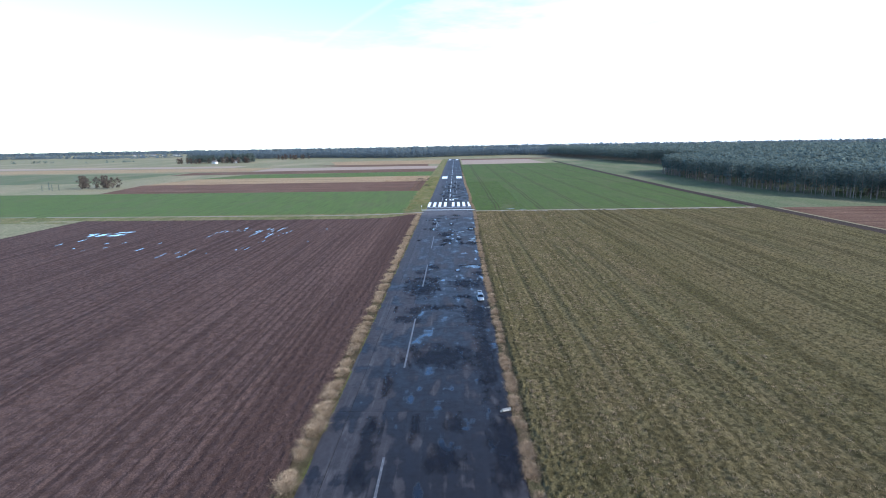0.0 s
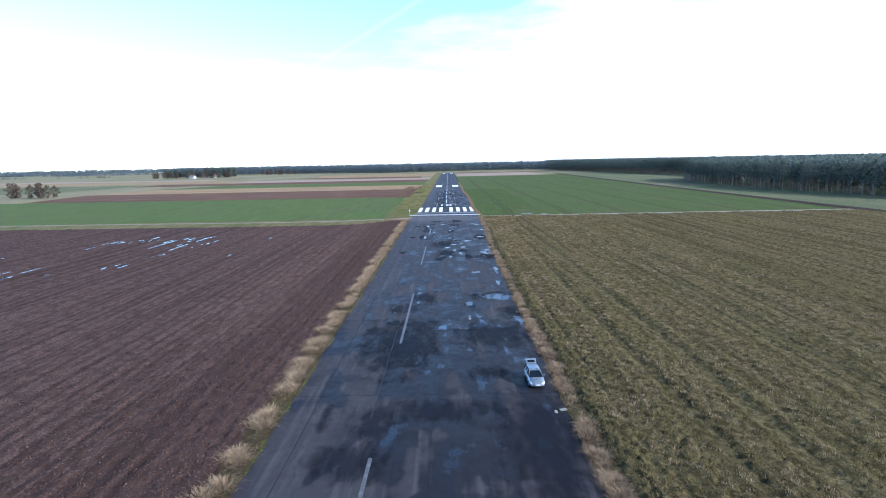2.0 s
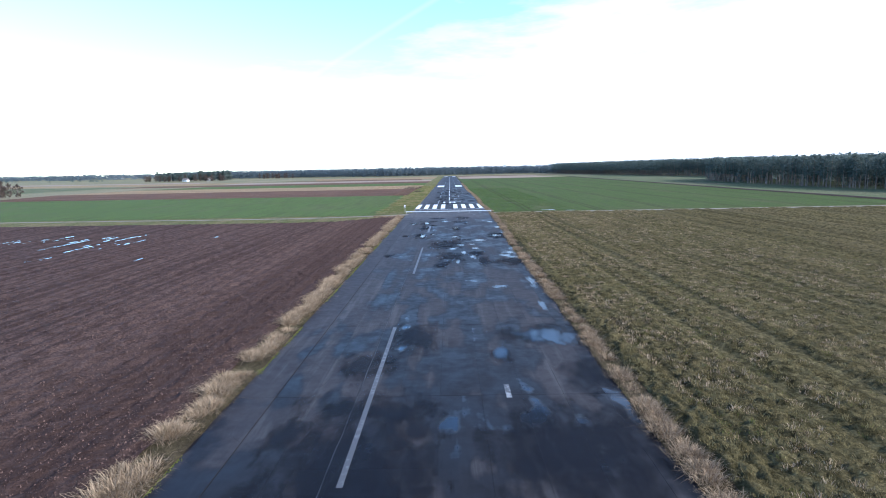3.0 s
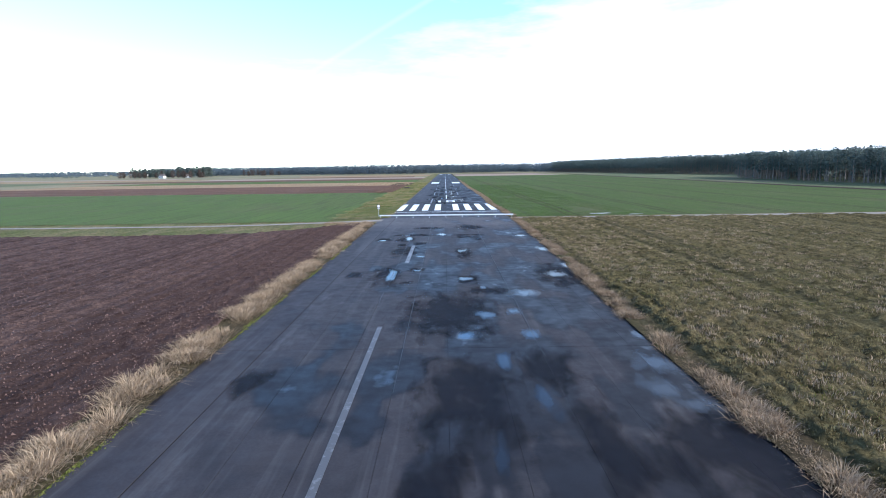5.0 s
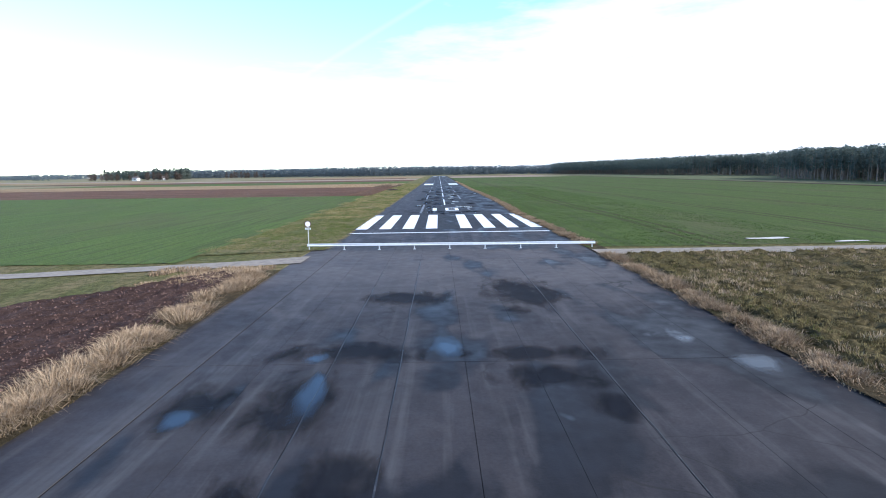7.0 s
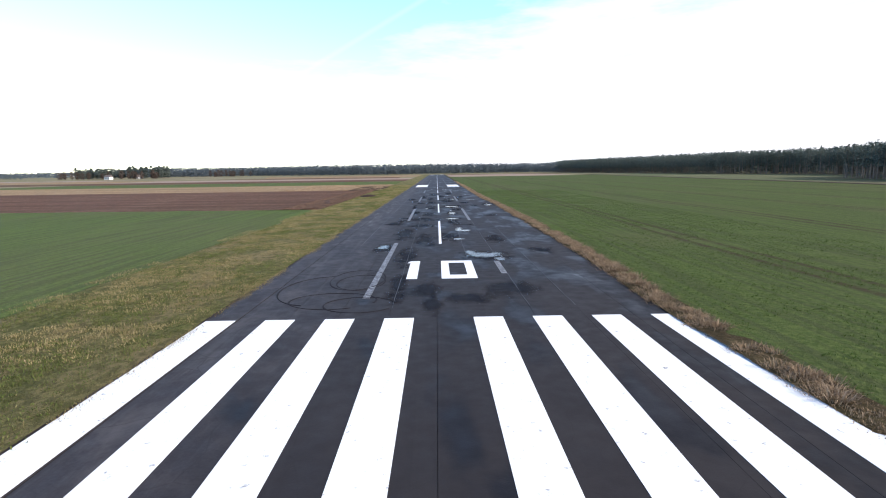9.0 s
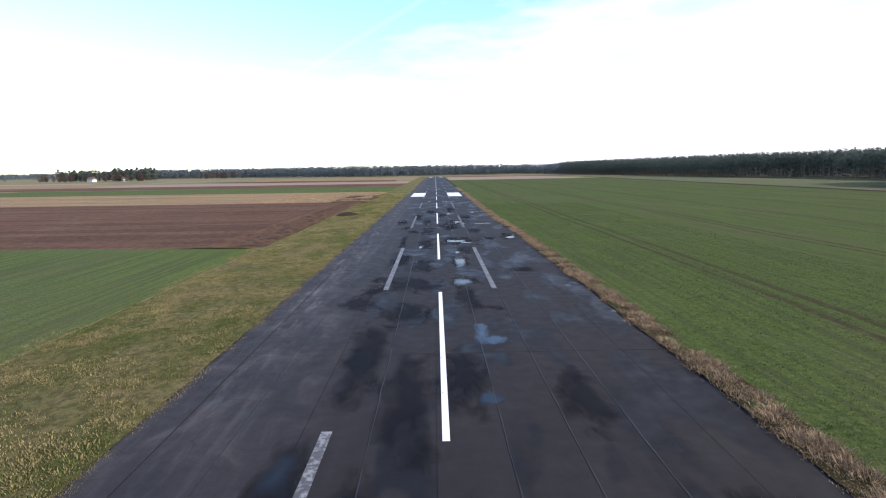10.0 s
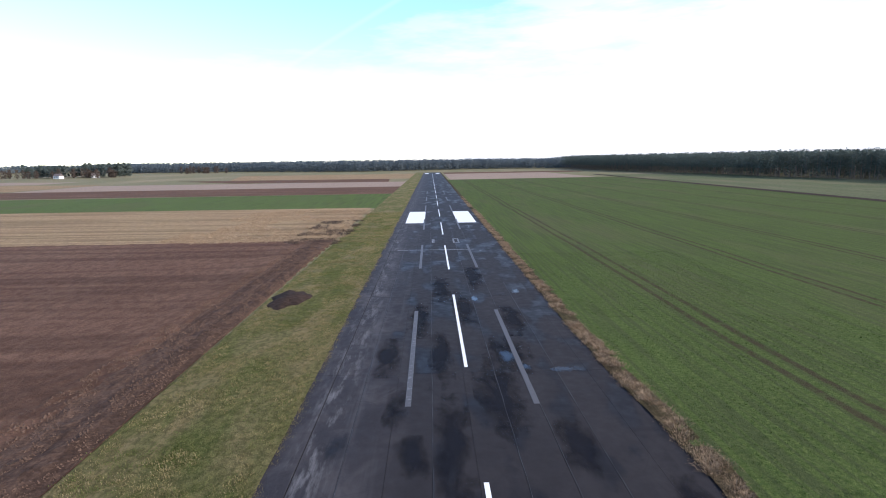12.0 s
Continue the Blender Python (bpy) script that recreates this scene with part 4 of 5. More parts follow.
def car():
    root = tagged(new("car"), "silver estate car parked on asphalt with open tailgate", "car")
    st = [(-2.30, .38, .34, .52), (-2.24, .60, .27, .60), (-2.08, .76, .22, .68), (-1.8, .85, .20, .75), (-1.4, .88, .18, .83), (-0.95, .89, .18, .91), (0, .90, .18, .93),
          (1.0, .90, .18, .95), (1.75, .86, .22, .95), (2.08, .79, .30, .92), (2.2, .68, .38, .84)]
    rings = []
    for y, w, a, b in st:
        h = b - a
        rings.append([(-w * .86, y, a), (-w * .97, y, a + h * .18), (-w, y, a + h * .5), (-w * .97, y, a + h * .8), (-w * .84, y, b), (-w * .4, y, b + .025),
                      (w * .4, y, b + .025), (w * .84, y, b), (w * .97, y, a + h * .8), (w, y, a + h * .5), (w * .97, y, a + h * .18), (w * .86, y, a)])
    bm = bmesh.new()
    loft(bm, rings)
    body = part("body", bm, SILVER, root)
    for p in body.data.polygons:
        p.use_smooth = True
    # roof and pillars
    bm = bmesh.new()
    loft(bm, [[(-.55, -.30, 1.36), (.55, -.30, 1.36), (.55, -.30, 1.39), (-.55, -.30, 1.39)], [(-.60, .2, 1.42), (.60, .2, 1.42), (.52, .2, 1.475), (-.52, .2, 1.475)],
              [(-.60, 1.1, 1.42), (.60, 1.1, 1.42), (.52, 1.1, 1.47), (-.52, 1.1, 1.47)], [(-.56, 1.75, 1.37), (.56, 1.75, 1.37), (.5, 1.75, 1.41), (-.5, 1.75, 1.41)]])
    part("roof", bm, SILVER, root)
    for s in (-1, 1):
        for a, b in (((.80 * s, -1.0, .90), (.56 * s, -.28, 1.39)), ((.84 * s, .35, .93), (.61 * s, .35, 1.42)), ((.83 * s, 1.25, .94), (.60 * s, 1.2, 1.42)), ((.78 * s, 2.1, .93), (.56 * s, 1.75, 1.38))):
            bm = bmesh.new()
            rod(bm, a, b, .045, .04, 6)
            part("pillar", bm, SILVER, root)
    bm = bmesh.new()
    slab_of(bm, [(-.76, -1.12, .915), (.76, -1.12, .915), (.56, -.24, 1.39), (-.56, -.24, 1.39)], .02)
    part("windscreen", bm, GLASS, root, "dark windscreen")
    for s in (-1, 1):
        for y0, y1, z1a, z1b in ((-.92, .33, -.22, .33), (.38, 1.22, .38, 1.18), (1.28, 2.02, 1.24, 1.70)):
            bm = bmesh.new()
            slab_of(bm, [(.83 * s, y0, .94), (.83 * s, y1, .95), (.60 * s, z1b, 1.40), (.60 * s, z1a, 1.40)], .012 * s)
            part("side_window", bm, GLASS, root)
    # dark load bay behind the raised gate
    bm = bmesh.new()
    box(bm, -.68, .68, 1.75, 2.0, .95, 1.34)
    part("load_bay", bm, TRIM, root)
    gate = part("tailgate", (lambda b: (slab_of(b, [(-.56, 1.72, 1.43), (-.40, 1.80, 1.49), (-.44, 2.3, 1.70), (-.60, 2.33, 1.70)], .05),
                                        slab_of(b, [(.40, 1.80, 1.49), (.56, 1.72, 1.43), (.60, 2.33, 1.70), (.44, 2.3, 1.70)], .05),
                                        slab_of(b, [(-.56, 1.72, 1.43), (.56, 1.72, 1.43), (.52, 1.86, 1.50), (-.52, 1.86, 1.50)], .05),
                                        slab_of(b, [(-.62, 2.25, 1.66), (.62, 2.25, 1.66), (.66, 2.5, 1.62), (-.66, 2.5, 1.62)], .12)) and b)(bmesh.new()), SILVER, root, "raised silver tailgate")
    bm = bmesh.new()
    slab_of(bm, [(-.42, 1.86, 1.51), (.42, 1.86, 1.51), (.46, 2.25, 1.67), (-.46, 2.25, 1.67)], .012)
    part("rear_window", bm, GLASS, gate)
    for s in (-1, 1):
        bm = bmesh.new()
        rod(bm, (.62 * s, 2.0, 1.0), (.55 * s, 2.15, 1.60), .012, .012, 6)
        part("gas_strut", bm, TRIM, gate)
        bm = bmesh.new()
        slab_of(bm, [(.45 * s, -2.225, .55), (.74 * s, -2.12, .58), (.78 * s, -1.92, .72), (.5 * s, -2.1, .68)], -.03 * s)
        part("headlight", bm, LAMP, root, "clear headlight")
        bm = bmesh.new()
        box(bm, .70 * s - .06, .70 * s + .06, 2.18, 2.27, .55, .88, .02)
        part("tail_light", bm, RED_LAMP, root)
        bm = bmesh.new()
        box(bm, .98 * s - .09, .98 * s + .09, -.72, -.60, .92, 1.05, .03)
        part("wing_mirror", bm, SILVER, root)
        for y in (-1.38, 1.30):
            bm = bmesh.new()
            rod(bm, (.70 * s, y, .31), (.905 * s, y, .31), .31, .31, 24)
            w = part("wheel", bm, TYRE, root, "black tyre")
            bm = bmesh.new()
            rod(bm, (.88 * s, y, .31), (.915 * s, y, .31), .20, .17, 16)
            part("rim", bm, RIMM, w, "alloy rim")
    bm = bmesh.new()
    box(bm, -.42, .42, -2.285, -2.24, .52, .60, .01)
    part("grille", bm, TRIM, root)
    bm = bmesh.new()
    box(bm, -.5, .5, -2.285, -2.22, .30, .40, .01)
    part("lower_grille", bm, TRIM, root)
    bm = bmesh.new()
    box(bm, -.26, .26, -2.31, -2.275, .42, .51, .004)
    part("plate_bar", bm, SIGN_WHITE, root, "plain pale bar")
    return root


car().matrix_world = pose(10.85 * K, -221.2 * K, 0.013, 0, 0, 2) @ Matrix.Diagonal((K, K, K, 1))

# ---- heap of dark soil on the verge ----
def heap(x, y, rx, ry, h, material, label):
    n, rows = 28, 7
    vs, fs = [], []
    for r in range(rows + 1):
        f = r / rows
        for i in range(n):
            a = 2 * math.pi * i / n
            k = 1 + 0.12 * math.sin(3 * a + 1.0) + 0.1 * math.sin(7 * a)
            px, py = (x + rx * (1 - f) * k * math.cos(a)) * K, (y + ry * (1 - f) * k * math.sin(a)) * K
            bump = 0.35 * (fbm(np.array([px * 0.9]), np.array([py * 0.9]), 5)[0] - 0.5) * min(1, 3 * f)
            vs.append((px, py, h * (1 - (1 - f) ** 2) + bump * h))
    for r in range(rows):
        for i in range(n):
            j = (i + 1) % n
            fs.append((r * n + i, r * n + j, (r + 1) * n + j, (r + 1) * n + i))
    return tagged(mesh_object("soil_mound", vs, fs, material), label, "soil mound")


heap(-24.6, 190.5, 3.0, 6.0, 0.55, SOIL, "low heap of dark wet soil on the grass verge")

SHOOT = blade_material("crop_shoots", (0.056, 0.098, 0.026), (0.10, 0.148, 0.046), (0.13, 0.145, 0.06))
CLOD = blade_material("soil_clod", (0.085, 0.054, 0.046), (0.135, 0.088, 0.074), (0.05, 0.031, 0.027), 0.0)
DARK_CLOD = blade_material("wet_clod", (0.085, 0.055, 0.042), (0.125, 0.083, 0.062), (0.055, 0.036, 0.028), 0.0)
CONCRETE = simple("broken_concrete", (0.24, 0.23, 0.21), 0.85, 0, 0.25, 4, 0.03)
for x, y, s in ((12.0, -284.3, 0.5), (12.7, -284.0, 0.35), (11.3, -284.6, 0.25), (12.6, -228.8, 0.3), (11.8, -229.2, 0.22), (-15.4, -78, 0.2)):
    bm = bmesh.new()
    box(bm, -s, s, -s * 0.5, s * 0.5, 0, s * 0.4, s * 0.1)
    for v in bm.verts:
        v.co += Vector((rng.uniform(-1, 1), rng.uniform(-1, 1), rng.uniform(-0.4, 0.4))) * s * 0.15
    ob = part("concrete_lump", bm, CONCRETE, None)
    tagged(ob, "pale broken lump of concrete at the runway's edge", "rubble", "concrete lumps").matrix_world = pose(x * K, y * K, 0.015, 0, 0, rng.uniform(0, 90))

def tri_mesh(name, co, material):
    me = bpy.data.meshes.new(name)
    n = len(co) // 3
    me.vertices.add(len(co))
    me.vertices.foreach_set("co", co.ravel())
    me.loops.add(n * 3)
    me.loops.foreach_set("vertex_index", np.arange(n * 3, dtype=np.int32))
    me.polygons.add(n)
    me.polygons.foreach_set("loop_start", np.arange(0, n * 3, 3, dtype=np.int32))
    me.update(calc_edges=True)
    me.materials.append(material)
    return me


# ---- grasses ----
def scatter(n, x0, x1, y0, y1):
    return rng.uniform(x0, x1, n) * K, rng.uniform(y0, y1, n) * K


def off_lines(x, y):
    keep = drill_line(x, y) > 0.36
    return x[keep], y[keep]


def clumpy(x, y, seed, cut, freq=0.6):
    keep = fbm(x * freq, y * freq, seed, 2) > cut
    return x[keep], y[keep]


def beside(n, y0, y1, start, end):
    """Random spots between two lines beside the runway."""
    y = rng.uniform(y0, y1, n) * K
    f = rng.uniform(0, 1, n)
    return (start(y) * (1 - f) + end(y) * f) * K, y


def west_end(y):
    """The asphalt's edge beside the ploughed field."""
    return np.interp(y / K, [-470, -36], [-14.85, -15.75])


x, y = clumpy(*beside(5200, -335, -38, lambda q: west_end(q) - 0.35, lambda q: west_end(q) - 2.5), 41, 0.50)
blades("dry_grass", x, y, np.zeros_like(x), 0.06 + 0.4 * fbm(x * 0.9, y * 0.9, 43) ** 1.6, 0.15, 18, 0.012, DULL, "tall dry straw coloured grass beside the runway", "grass")
x, y = clumpy(*beside(1050, -335, -38, lambda q: west_end(q) - 0.9, lambda q: west_end(q) - 2.35), 141, 0.43, 0.7)
blades("dry_tussocks", x, y, np.full_like(x, 0.03), rng.uniform(0.3, 0.95, len(x)), 0.28, 220, 0.010, DRY, "fluffy pale dry grass tussocks beside the ploughed field", "grass", 1.5)
x, y = clumpy(*beside(1250, -335, -29, lambda q: asphalt_end(q) + 0.35, lambda q: meadow_start(q)), 142, 0.46, 0.7)
blades("dry_tussocks", x, y, np.full_like(x, 0.05), rng.uniform(0.25, 0.65, len(x)), 0.25, 130, 0.011, DRY_RED, "fluffy dry grass tussocks beside the meadow", "grass", 1.5)
x, y = clumpy(*beside(1500, -22, 330, lambda q: asphalt_end(q) + 0.35, lambda q: asphalt_end(q) + 1.7), 143, 0.44, 0.7)
blades("dry_tussocks", x, y, np.full_like(x, 0.03), rng.uniform(0.2, 0.5, len(x)), 0.22, 90, 0.012, DRY_RED, "dry grass tussocks along the crop field", "grass", 1.5)
x, y = clumpy(*scatter(16000, -27.0, -14.8, 20, 330), 146, 0.46, 0.35)
blades("straw_tufts", x, y, np.full_like(x, 0.04), 0.08 + 0.14 * fbm(x * 0.4, y * 0.4, 147), 0.2, 14, 0.018, STRAW, "straw coloured dead grass in the verge", "grass")
x, y = clumpy(*beside(5000, -335, -70, lambda q: west_end(q) + 0.05, lambda q: west_end(q) - 0.28), 44, 0.47, 0.25)
blades("green_grass", x, y, np.zeros_like(x), np.full_like(x, 0.08), 0.09, 10, 0.025, MOSS, "short green grass at the asphalt edge", "grass")
x, y = clumpy(*beside(4200, -335, -29, lambda q: asphalt_end(q) + 0.1, lambda q: meadow_start(q)), 45, 0.36)
blades("dry_grass", x, y, np.full_like(x, 0.03), (0.08 + 0.4 * fbm(x * 0.9, y * 0.9, 46) ** 1.6) * np.clip((x / K - asphalt_end(y)) / 1.2, 0.3, 1), 0.15, 16, 0.014, DRY_RED, "tall dry reddish straw grass beside the runway", "grass")
x, y = clumpy(*beside(7500, -22, 420, lambda q: asphalt_end(q) + 0.1, lambda q: asphalt_end(q) + 1.8), 47, 0.42)
blades("dry_grass", x, y, np.zeros_like(x), 0.08 + 0.35 * fbm(x * 0.9, y * 0.9, 48) ** 1.5, 0.16, 15, 0.013, DRY_RED, "dry brown grass along the crop field's edge", "grass")
x, y = clumpy(*scatter(6000, -15.3, -14.2, -22, 420), 49, 0.40)
blades("dry_grass", x, y, np.zeros_like(x), 0.06 + 0.10 * fbm(x * 0.5, y * 0.5, 50), 0.2, 16, 0.009, STRAW, "thin dry grass at the asphalt edge", "grass")
x, y = clumpy(*scatter(24000, -27.5, -14.8, -22, 330), 51, 0.36, 0.35)
blades("verge_grass", x, y, np.full_like(x, 0.04), 0.07 + 0.12 * fbm(x * 0.3, y * 0.3, 52), 0.2, 10, 0.018, FRESH, "uneven green and straw coloured verge grass", "grass")
x, y = clumpy(*scatter(2600, -29, -24, -24, 125), 53, 0.56, 0.3)
blades("dry_grass", x, y, np.full_like(x, 0.03), np.full_like(x, 0.18), 0.28, 14, 0.010, STRAW, "straw coloured weeds between crop and verge", "grass")
x, y = clumpy(*scatter(900, -27, -17, -42, -34), 54, 0.45, 0.5)
blades("dry_grass", x, y, np.zeros_like(x), np.full_like(x, 0.3), 0.2, 10, 0.022, DRY_RED, "brown dead weeds at the ploughed field's corner", "grass")
ry = rng.uniform(-330, -30, 52000) * K
rx = (meadow_start(ry) + 0.4 + 70 * rng.uniform(0, 1, 52000) ** 1.4) * K
x, y = off_lines(*clumpy(rx, ry, 55, 0.40, 1.2))
blades("meadow_grass", x, y, tussocks(x, y) - 0.02, 0.07 + 0.22 * fbm(x * 0.8, y * 0.6, 56), 0.14, 12, 0.015, OLIVE, "matted olive and straw coloured meadow grass", "grass")

x, y = clumpy(16.8 * K + 50 * K * rng.uniform(0, 1, 16000) ** 1.4, rng.uniform(-325, -30, 16000) * K, 57, 0.45, 0.5)
x, y = off_lines(x, y)
blades("straw_tufts", x, y, tussocks(x, y) - 0.02, np.full_like(x, 0.26), 0.15, 14, 0.011, DRY, "straw coloured dead tufts in the meadow", "grass")
x, y = clumpy(16.8 * K + 60 * K * rng.uniform(0, 1, 7000) ** 1.4, rng.uniform(-325, -30, 7000) * K, 58, 0.48, 0.3)
blades("green_tufts", x, y, tussocks(x, y) - 0.02, np.full_like(x, 0.2), 0.15, 12, 0.013, GREEN, "dull green grass tufts in the meadow", "grass")

x, y = clumpy(*scatter(5200, -75, -27, 250, 346), 64, 0.47, 0.12)
blades("dead_weeds", x, y, np.full_like(x, 0.03), 0.15 + 0.5 * fbm(x * 0.3, y * 0.3, 65), 0.25, 16, 0.022, DRY, "tall straw coloured dead weeds on the stubble plot", "weeds")
x, y = clumpy(*scatter(700, -40, -26, 246, 300), 66, 0.5, 0.2)
blades("dead_weeds", x, y, np.full_like(x, 0.03), np.full_like(x, 0.6), 0.25, 18, 0.022, BARE, "dark brown dead weeds at the stubble plot's corner", "weeds")

# young crop in drill rows beside the runway
ix = rng.integers(0, 190, 38000)
x = 15.9 * K + 0.14 * ix + rng.normal(0, 0.02, 38000)
y = -22 * K + 250 * K * rng.uniform(0, 1, 38000) ** 1.2
x, y = clumpy(x, y, 59, 0.33, 0.2)
blades("young_crop", x, y, gentle(x, y) - 0.01, np.full_like(x, 0.11), 0.05, 5, 0.012, SHOOT, "short green shoots of winter crop in drill rows", "crop")


def clod_stuff(n, x0, x1, y0, y1, power):
    x = (x0 + (x1 - x0) * rng.uniform(0, 1, n) ** power) * K
    y = rng.uniform(y0, y1, n) * K
    top = np.interp(-x / K, [17, 22, 25, 31, 38, 60, 212], [-36, -37, -43, -49, -54, -56, -50]) * K
    keep = y < top - 0.5
    x, y = x[keep], y[keep]
    n = len(x)
    z = clods(x, y)
    size = (0.02 + 0.05 * rng.uniform(0, 1, n) ** 2)[:, None, None]
    corner = np.array([(1, 0, -.4), (-.5, .87, -.4), (-.5, -.87, -.4), (0, 0, 1)]) + rng.normal(0, 0.3, (n, 4, 3))
    v = corner * size + np.stack([x, y, z], -1)[:, None, :]
    co = v[:, [0, 1, 3, 1, 2, 3, 2, 0, 3]].reshape(-1, 3)
    return tagged(new("soil_clods", tri_mesh("soil_clods", co, CLOD)), "loose dark clods of ploughed soil", "soil", "", "stuff")


clod_stuff(130000, -18.0, -75, -330, -36, 1.6)


def ridge_clods(n):
    """Rough clods thrown up along the harrowed plot's edge."""
    x = (-28.0 - 8.5 * rng.uniform(0, 1, n) ** 1.3) * K
    y = rng.uniform(125.5, 248, n) * K
    keep = fbm(x * 1.1, y * 0.5, 83, 2) > 0.42
    x, y = x[keep], y[keep]
    n = len(x)
    size = rng.uniform(0.04, 0.12, n)[:, None, None]
    corner = np.array([(1, 0, -.4), (-.5, .87, -.4), (-.5, -.87, -.4), (0, 0, .8)]) + rng.normal(0, 0.25, (n, 4, 3))
    v = corner * size + np.stack([x, y, ridged(x, y)], -1)[:, None, :]
    return tagged(new("soil_clods", tri_mesh("soil_clods", v[:, [0, 1, 3, 1, 2, 3, 2, 0, 3]].reshape(-1, 3), DARK_CLOD)), "dark clods along the harrowed plot's edge", "soil", "", "stuff")


ridge_clods(30000)

# ---- woods ----
EDGE_Y = [-90, 28, 135, 310, 376, 392, 560, 640, 900, 1016, 1260]
EDGE_X = [345, 262, 243, 252, 276, 345, 355, 322, 300, 278, 262]


def crown_points(n, rad, z0, z1, leaf, peak=0.55, flat_z=0.6, low=0.35):
    """Small leaf clumps filling an uneven crown: wide low down or in the middle, narrow at the tip."""
    t = rng.uniform(0, 1, n)
    lobes = 0.75 + 0.35 * np.sin(t * 17 + rng.uniform(0, 6))
    r = rad * np.where(t < 1 - peak, low + (1 - low) * t / (1 - peak), np.sqrt(np.clip((1 - t) / peak, 0, 1))) * lobes
    a = rng.uniform(0, 2 * np.pi, n)
    q = r * np.sqrt(rng.uniform(0.5, 1, n))
    c = np.stack([q * np.cos(a), q * np.sin(a), z0 + (z1 - z0) * t], -1)
    v = rng.normal(0, 1, (n, 3, 3)) * leaf
    v[..., 2] *= flat_z
    return (c[:, None, :] + v).reshape(-1, 3)


def trunk_mesh(h, r):
    bm = bmesh.new()
    rod(bm, (0, 0, -0.2), (0.1, 0.05, h * 0.5), r, r * 0.7, 7)
    rod(bm, (0.1, 0.05, h * 0.5), (0.0, 0.1, h), r * 0.7, r * 0.2, 7)
    for k in range(6):
        a, z = k * 2.4, h * (0.5 + 0.07 * k)
        rod(bm, (0.05, 0.05, z), (math.cos(a) * 1.4, math.sin(a) * 1.4, z + 0.5), r * 0.25, r * 0.08, 5)
    me = bpy.data.meshes.new("trunk")
    bm.to_mesh(me)
    bm.free()
    me.materials.append(BARK)
    return me


PINES = [(trunk_mesh(17, 0.24), tri_mesh("crown", crown_points(520, r, z0, h, 0.34, 0.45, 0.6, 0.55), NEEDLE)) for r, z0, h in ((2.6, 7.5, 18.4), (2.3, 9.0, 18.8), (2.8, 5.0, 18.0), (2.2, 8.5, 19.2))]
FIRS = [(trunk_mesh(13, 0.18), tri_mesh("crown", crown_points(300, r, z0, h, 0.4, 0.85), NEEDLE)) for r, z0, h in ((2.4, 1.0, 15), (2.0, 1.5, 17))]
COPSE = [(trunk_mesh(13, 0.25), tri_mesh("crown", crown_points(300, r, z0, h, 0.95, 0.45), NEEDLE)) for r, z0, h in ((4.6, 2, 16), (4.0, 2, 17.5))]
THICKET = [(trunk_mesh(9, 0.2), tri_mesh("crown", crown_points(420, r, z0, h, 0.36, 0.5, 1.3), BARE)) for r, z0, h in ((4.0, 1.0, 12), (4.6, 0.8, 10.5))]


def tree(kind, name, x, y, s, label, category, group, tall=1.0):
    trunk, crown = kind
    root = tagged(new(name), label, category, group)
    for nm, me in (("trunk", trunk), ("crown", crown)):
        o = new(nm, me)
        o.parent = root
    root.matrix_world = pose(x * K, y * K, -0.06, 0, 0, rng.uniform(0, 360)) @ Matrix.Diagonal((s, s, s * tall * rng.uniform(0.95, 1.05), 1))
    return root


def growth(y):
    """The wood stands taller further on."""
    return np.interp(y, [250, 520, 1260], [0.90, 1.06, 1.10])


# the wood's front row
ey = -88.0
while ey < 640:
    ex = float(np.interp(ey, EDGE_Y, EDGE_X))
    tree(PINES[int(rng.integers(4))] if rng.uniform() < 0.85 else FIRS[int(rng.integers(2))], "pine_tree", ex + rng.uniform(0, 7), ey, rng.uniform(0.86, 1.02),
         "tall dark green pine at the wood's edge", "tree", "wood edge pines", growth(ey))
    ey += rng.uniform(2.4, 4.2)


def woods(name, x, y, per, rad, h0, h1, leaf, label, grown=1.0, bare=0.0, needles=NEEDLE):
    n = len(x)
    t = rng.uniform(bare, 1, (n, per))
    h = (rng.uniform(h0, h1, n) * grown)[:, None]
    z = h * (0.08 + 0.94 * t)
    r = rad * np.where(t < 0.4, 0.5 + t * 1.25, np.sqrt(np.clip((1.02 - t) / 0.6, 0, 1))) * rng.uniform(0.7, 1, (n, per))
    a = rng.uniform(0, 2 * np.pi, (n, per))
    c = np.stack([x[:, None] + r * np.cos(a), y[:, None] + r * np.sin(a), z], -1)
    v = rng.normal(0, 1, (n, per, 3, 3)) * leaf
    v[..., 2] *= 0.7
    co = (c[:, :, None, :] + v).reshape(-1, 3)
    return tagged(new(name, tri_mesh(name, co, needles)), label, "woods", "", "stuff")


def trunks(name, x, y, h, label):
    n = len(x)
    w = 0.16
    co = np.empty((n, 6, 3))
    for k, (dx, dy, z) in enumerate(((-w, 0, 0), (w, 0, 0), (0, 0, h), (0, -w, 0), (0, w, 0), (0, 0, h))):
        co[:, k] = np.stack([x + dx, y + dy, np.full(n, z - 0.1)], -1)
    return tagged(new(name, tri_mesh(name, co.reshape(-1, 3), BARK)), label, "woods", "", "stuff")


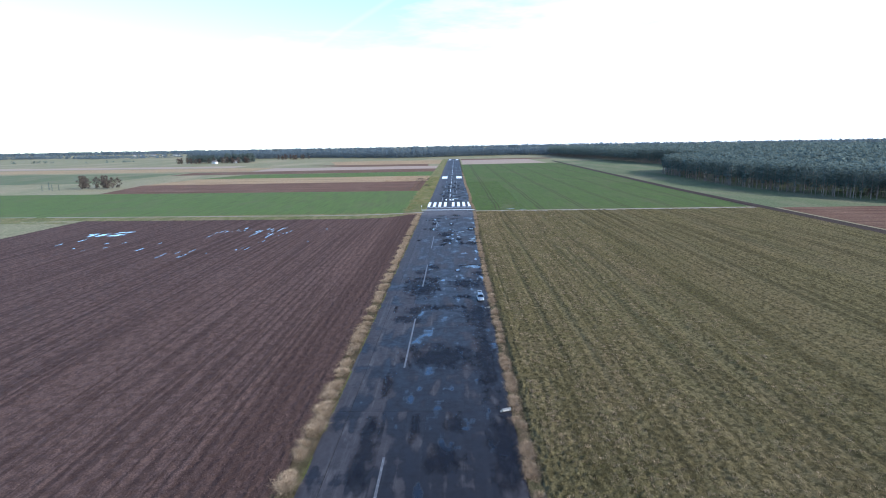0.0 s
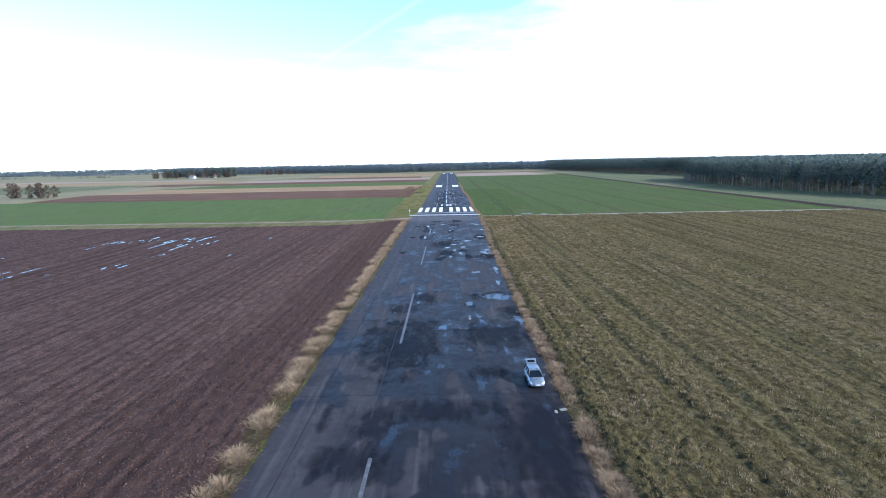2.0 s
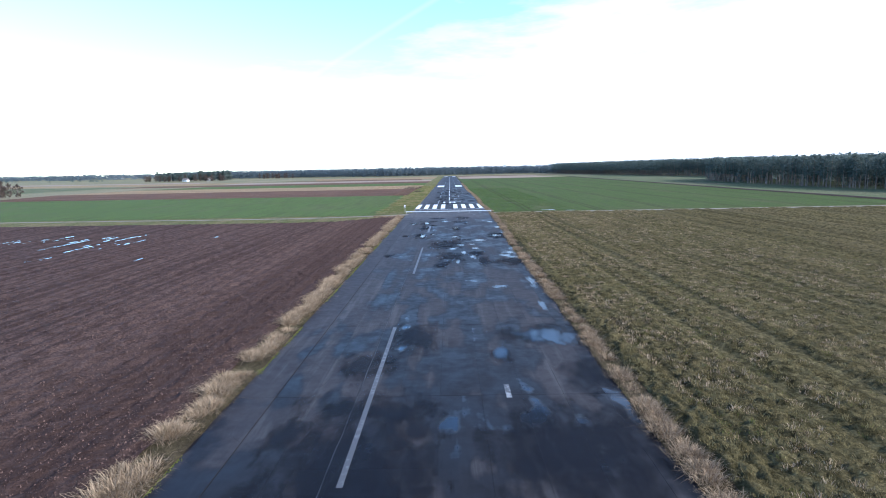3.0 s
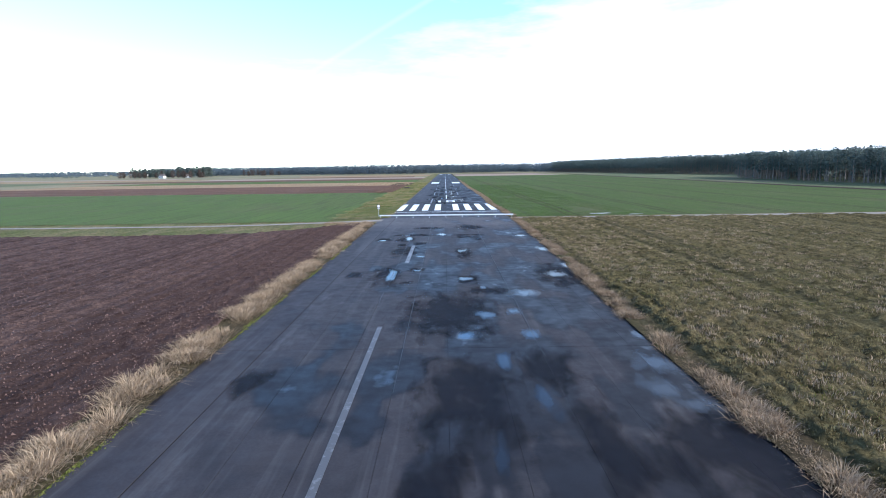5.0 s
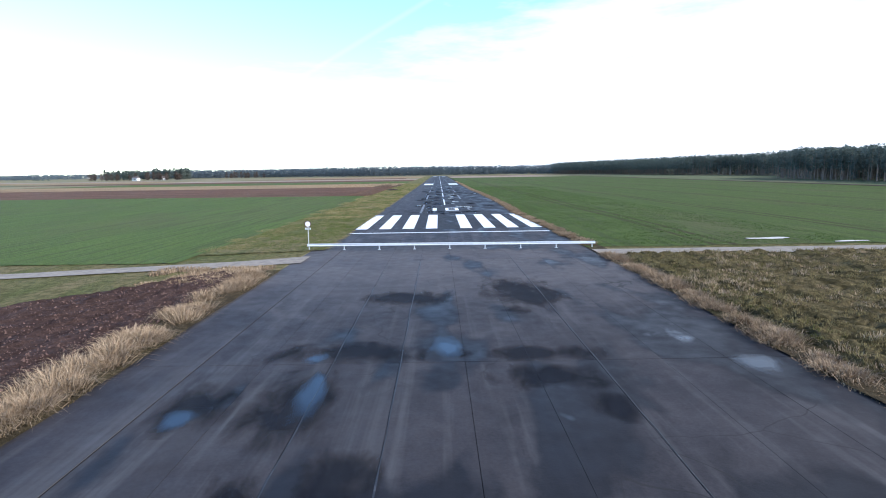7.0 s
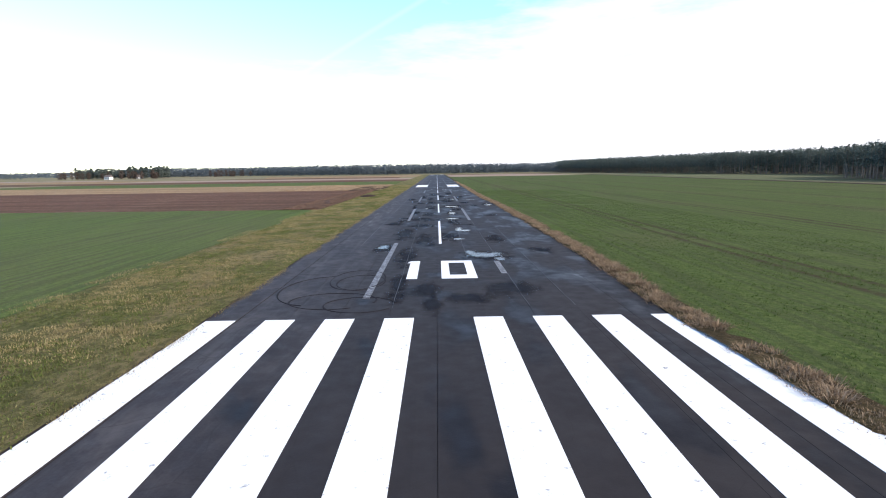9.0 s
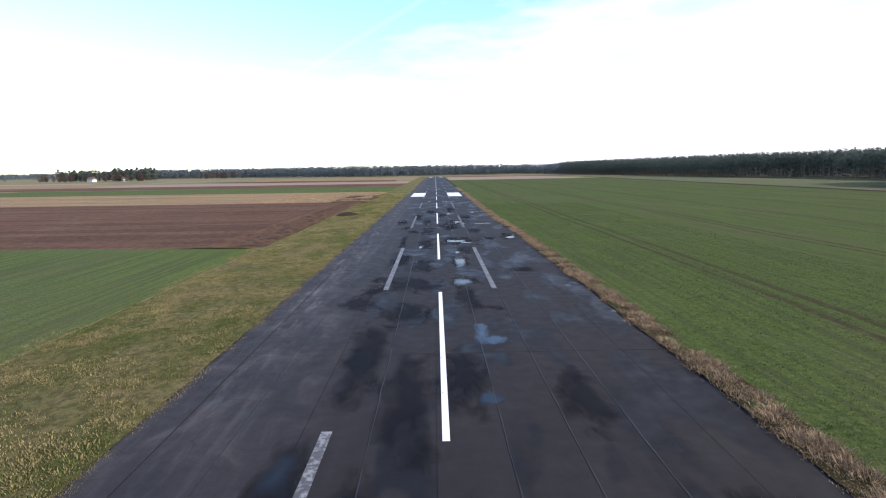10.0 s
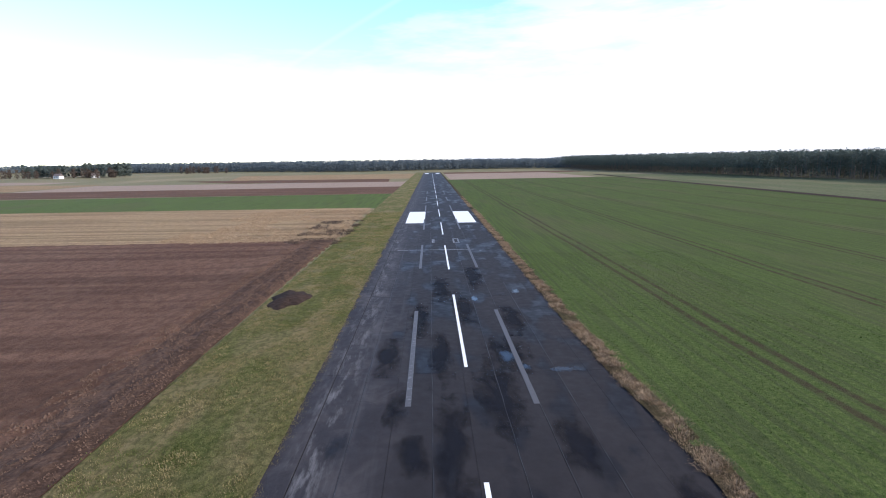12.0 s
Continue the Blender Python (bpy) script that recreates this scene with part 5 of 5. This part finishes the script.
wy = rng.uniform(-90, 1260, 3600)
wx = np.interp(wy, EDGE_Y, EDGE_X) + 3 + 45 * rng.uniform(0, 1, 3600)
woods("pine_wood", wx * K, wy * K, 60, 2.3, 16.5, 19.5, 0.55, "dense dark pine wood behind the fields", growth(wy), 0.3)
trunks("pine_trunks", wx[:1800] * K, wy[:1800] * K, 14, "thin brown pine trunks inside the wood")
wy = rng.uniform(-120, 1500, 9000)
wx = np.interp(wy, EDGE_Y, EDGE_X) + 45 + 800 * rng.uniform(0, 1, 9000) ** 1.3
woods("far_pine_wood", wx * K, wy * K, 34, 3.8, 16, 18.5, 1.5, "broad dark pine forest reaching to the horizon", growth(wy))
n = 4200
fx = rng.uniform(-1000, 330, n)
fy = 1300 + 60 * np.sin(fx * 0.011) + 140 * rng.uniform(0, 1, n) + np.clip(-fx - 350, 0, 900) * 0.55
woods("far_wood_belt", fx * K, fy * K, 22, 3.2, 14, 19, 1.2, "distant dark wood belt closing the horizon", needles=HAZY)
n = 2600
fx = rng.uniform(-3600, 2600, n)
fy = 2900 + 200 * np.sin(fx * 0.002) + 260 * rng.uniform(0, 1, n)
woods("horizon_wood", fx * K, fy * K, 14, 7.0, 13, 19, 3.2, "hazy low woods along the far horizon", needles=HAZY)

n = 900
fx = rng.uniform(-3000, -1050, n)
fy = 1900 + 90 * np.sin(fx * 0.006) + 120 * rng.uniform(0, 1, n) + np.clip(-fx - 1500, 0, 2000) * 0.15
x, y = clumpy(fx * K, fy * K, 151, 0.42, 0.006)
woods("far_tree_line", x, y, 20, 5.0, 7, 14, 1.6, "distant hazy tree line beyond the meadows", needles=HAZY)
n = 160
x, y = clumpy(rng.uniform(-1500, -760, n) * K, (1290 + rng.normal(0, 30, n)) * K, 152, 0.45, 0.01)
woods("far_hedge", x, y, 20, 2.5, 3, 7, 0.8, "low broken hedge among far meadows")

# copse with farm buildings
for k in range(36):
    tree(COPSE[k % 2], "copse_tree", rng.uniform(-692, -605), rng.uniform(1040, 1100), rng.uniform(0.8, 1.0), "dark evergreen tree in the farm copse", "tree", "copse trees")
for k in range(34):
    tree(COPSE[k % 2], "copse_tree", rng.uniform(-592, -512), rng.uniform(1040, 1100), rng.uniform(0.95, 1.12), "dark evergreen tree in the farm copse", "tree", "copse trees")
for k in range(24):
    tree(THICKET[k % 2], "bare_tree", rng.uniform(-690, -500), rng.uniform(1000, 1030), rng.uniform(0.8, 1.1), "leafless brown tree beside the farm", "tree", "bare farm trees")
for k in range(14):
    tree(THICKET[k % 2], "bare_tree", rng.uniform(-520, -420), rng.uniform(1260, 1300), rng.uniform(0.8, 1.1), "leafless grey brown tree far off", "tree", "bare far trees")
for k in range(11):
    tree(THICKET[k % 2], "bare_shrub", rng.uniform(-392, -352), rng.uniform(206, 222), rng.uniform(0.75, 1.0), "leafless brown shrub among the fields", "shrub", "bare shrubs")
for k in range(4):
    tree(FIRS[k % 2], "green_shrub", -414 + 5 * k, 190 + 3 * (k % 2), rng.uniform(0.3, 0.45), "dark green bush among the fields", "shrub", "green shrubs")

WALLW = simple("white_render", (0.6, 0.6, 0.58), 0.8, 0, 0.08, 0.8)
ROOFM = simple("grey_roof", (0.14, 0.12, 0.115), 0.8, 0, 0.2, 1.5)
PANE = simple("dark_pane", (0.03, 0.035, 0.04), 0.1, 0, 0.1, 2)


def house(x, y, w, d, h, turn, label):
    root = tagged(new("farm_house"), label, "house")
    bm = bmesh.new()
    box(bm, -w / 2, w / 2, -d / 2, d / 2, -0.1, h)
    part("wall", bm, WALLW, root)
    bm = bmesh.new()
    e = 0.4
    loft(bm, [[(s, -d / 2 - e, h + 0.01), (s, d / 2 + e, h + 0.01), (s, 0, h + d * 0.42)] for s in (-w / 2 - e, w / 2 + e)])
    roof = part("roof", bm, ROOFM, root)
    bm = bmesh.new()
    box(bm, w * 0.2, w * 0.2 + 0.7, 0.2, 0.9, h + 0.5, h + d * 0.42 + 0.9)
    part("chimney", bm, ROOFM, roof)
    for k in range(3):
        bm = bmesh.new()
        box(bm, -w / 2 + w * (k + 0.6) / 3.4, -w / 2 + w * (k + 0.6) / 3.4 + 1.2, -d / 2 - 0.03, -d / 2 + 0.02, 1.0, 2.3)
        part("window", bm, PANE, root)
    root.matrix_world = pose(x * K, y * K, -0.05, 0, 0, turn)


house(-585, 1000, 9, 7, 3.4, -15, "small white farm building beside the copse")
house(-548, 1034, 9, 7, 3.0, 25, "white farm building with pitched roof")
for k in range(7):
    house(-1640 + 38 * k + rng.uniform(-8, 8), 2480 + rng.uniform(-40, 40), 9, 7, 3.5, rng.uniform(-40, 40), "tiny white village house far away")
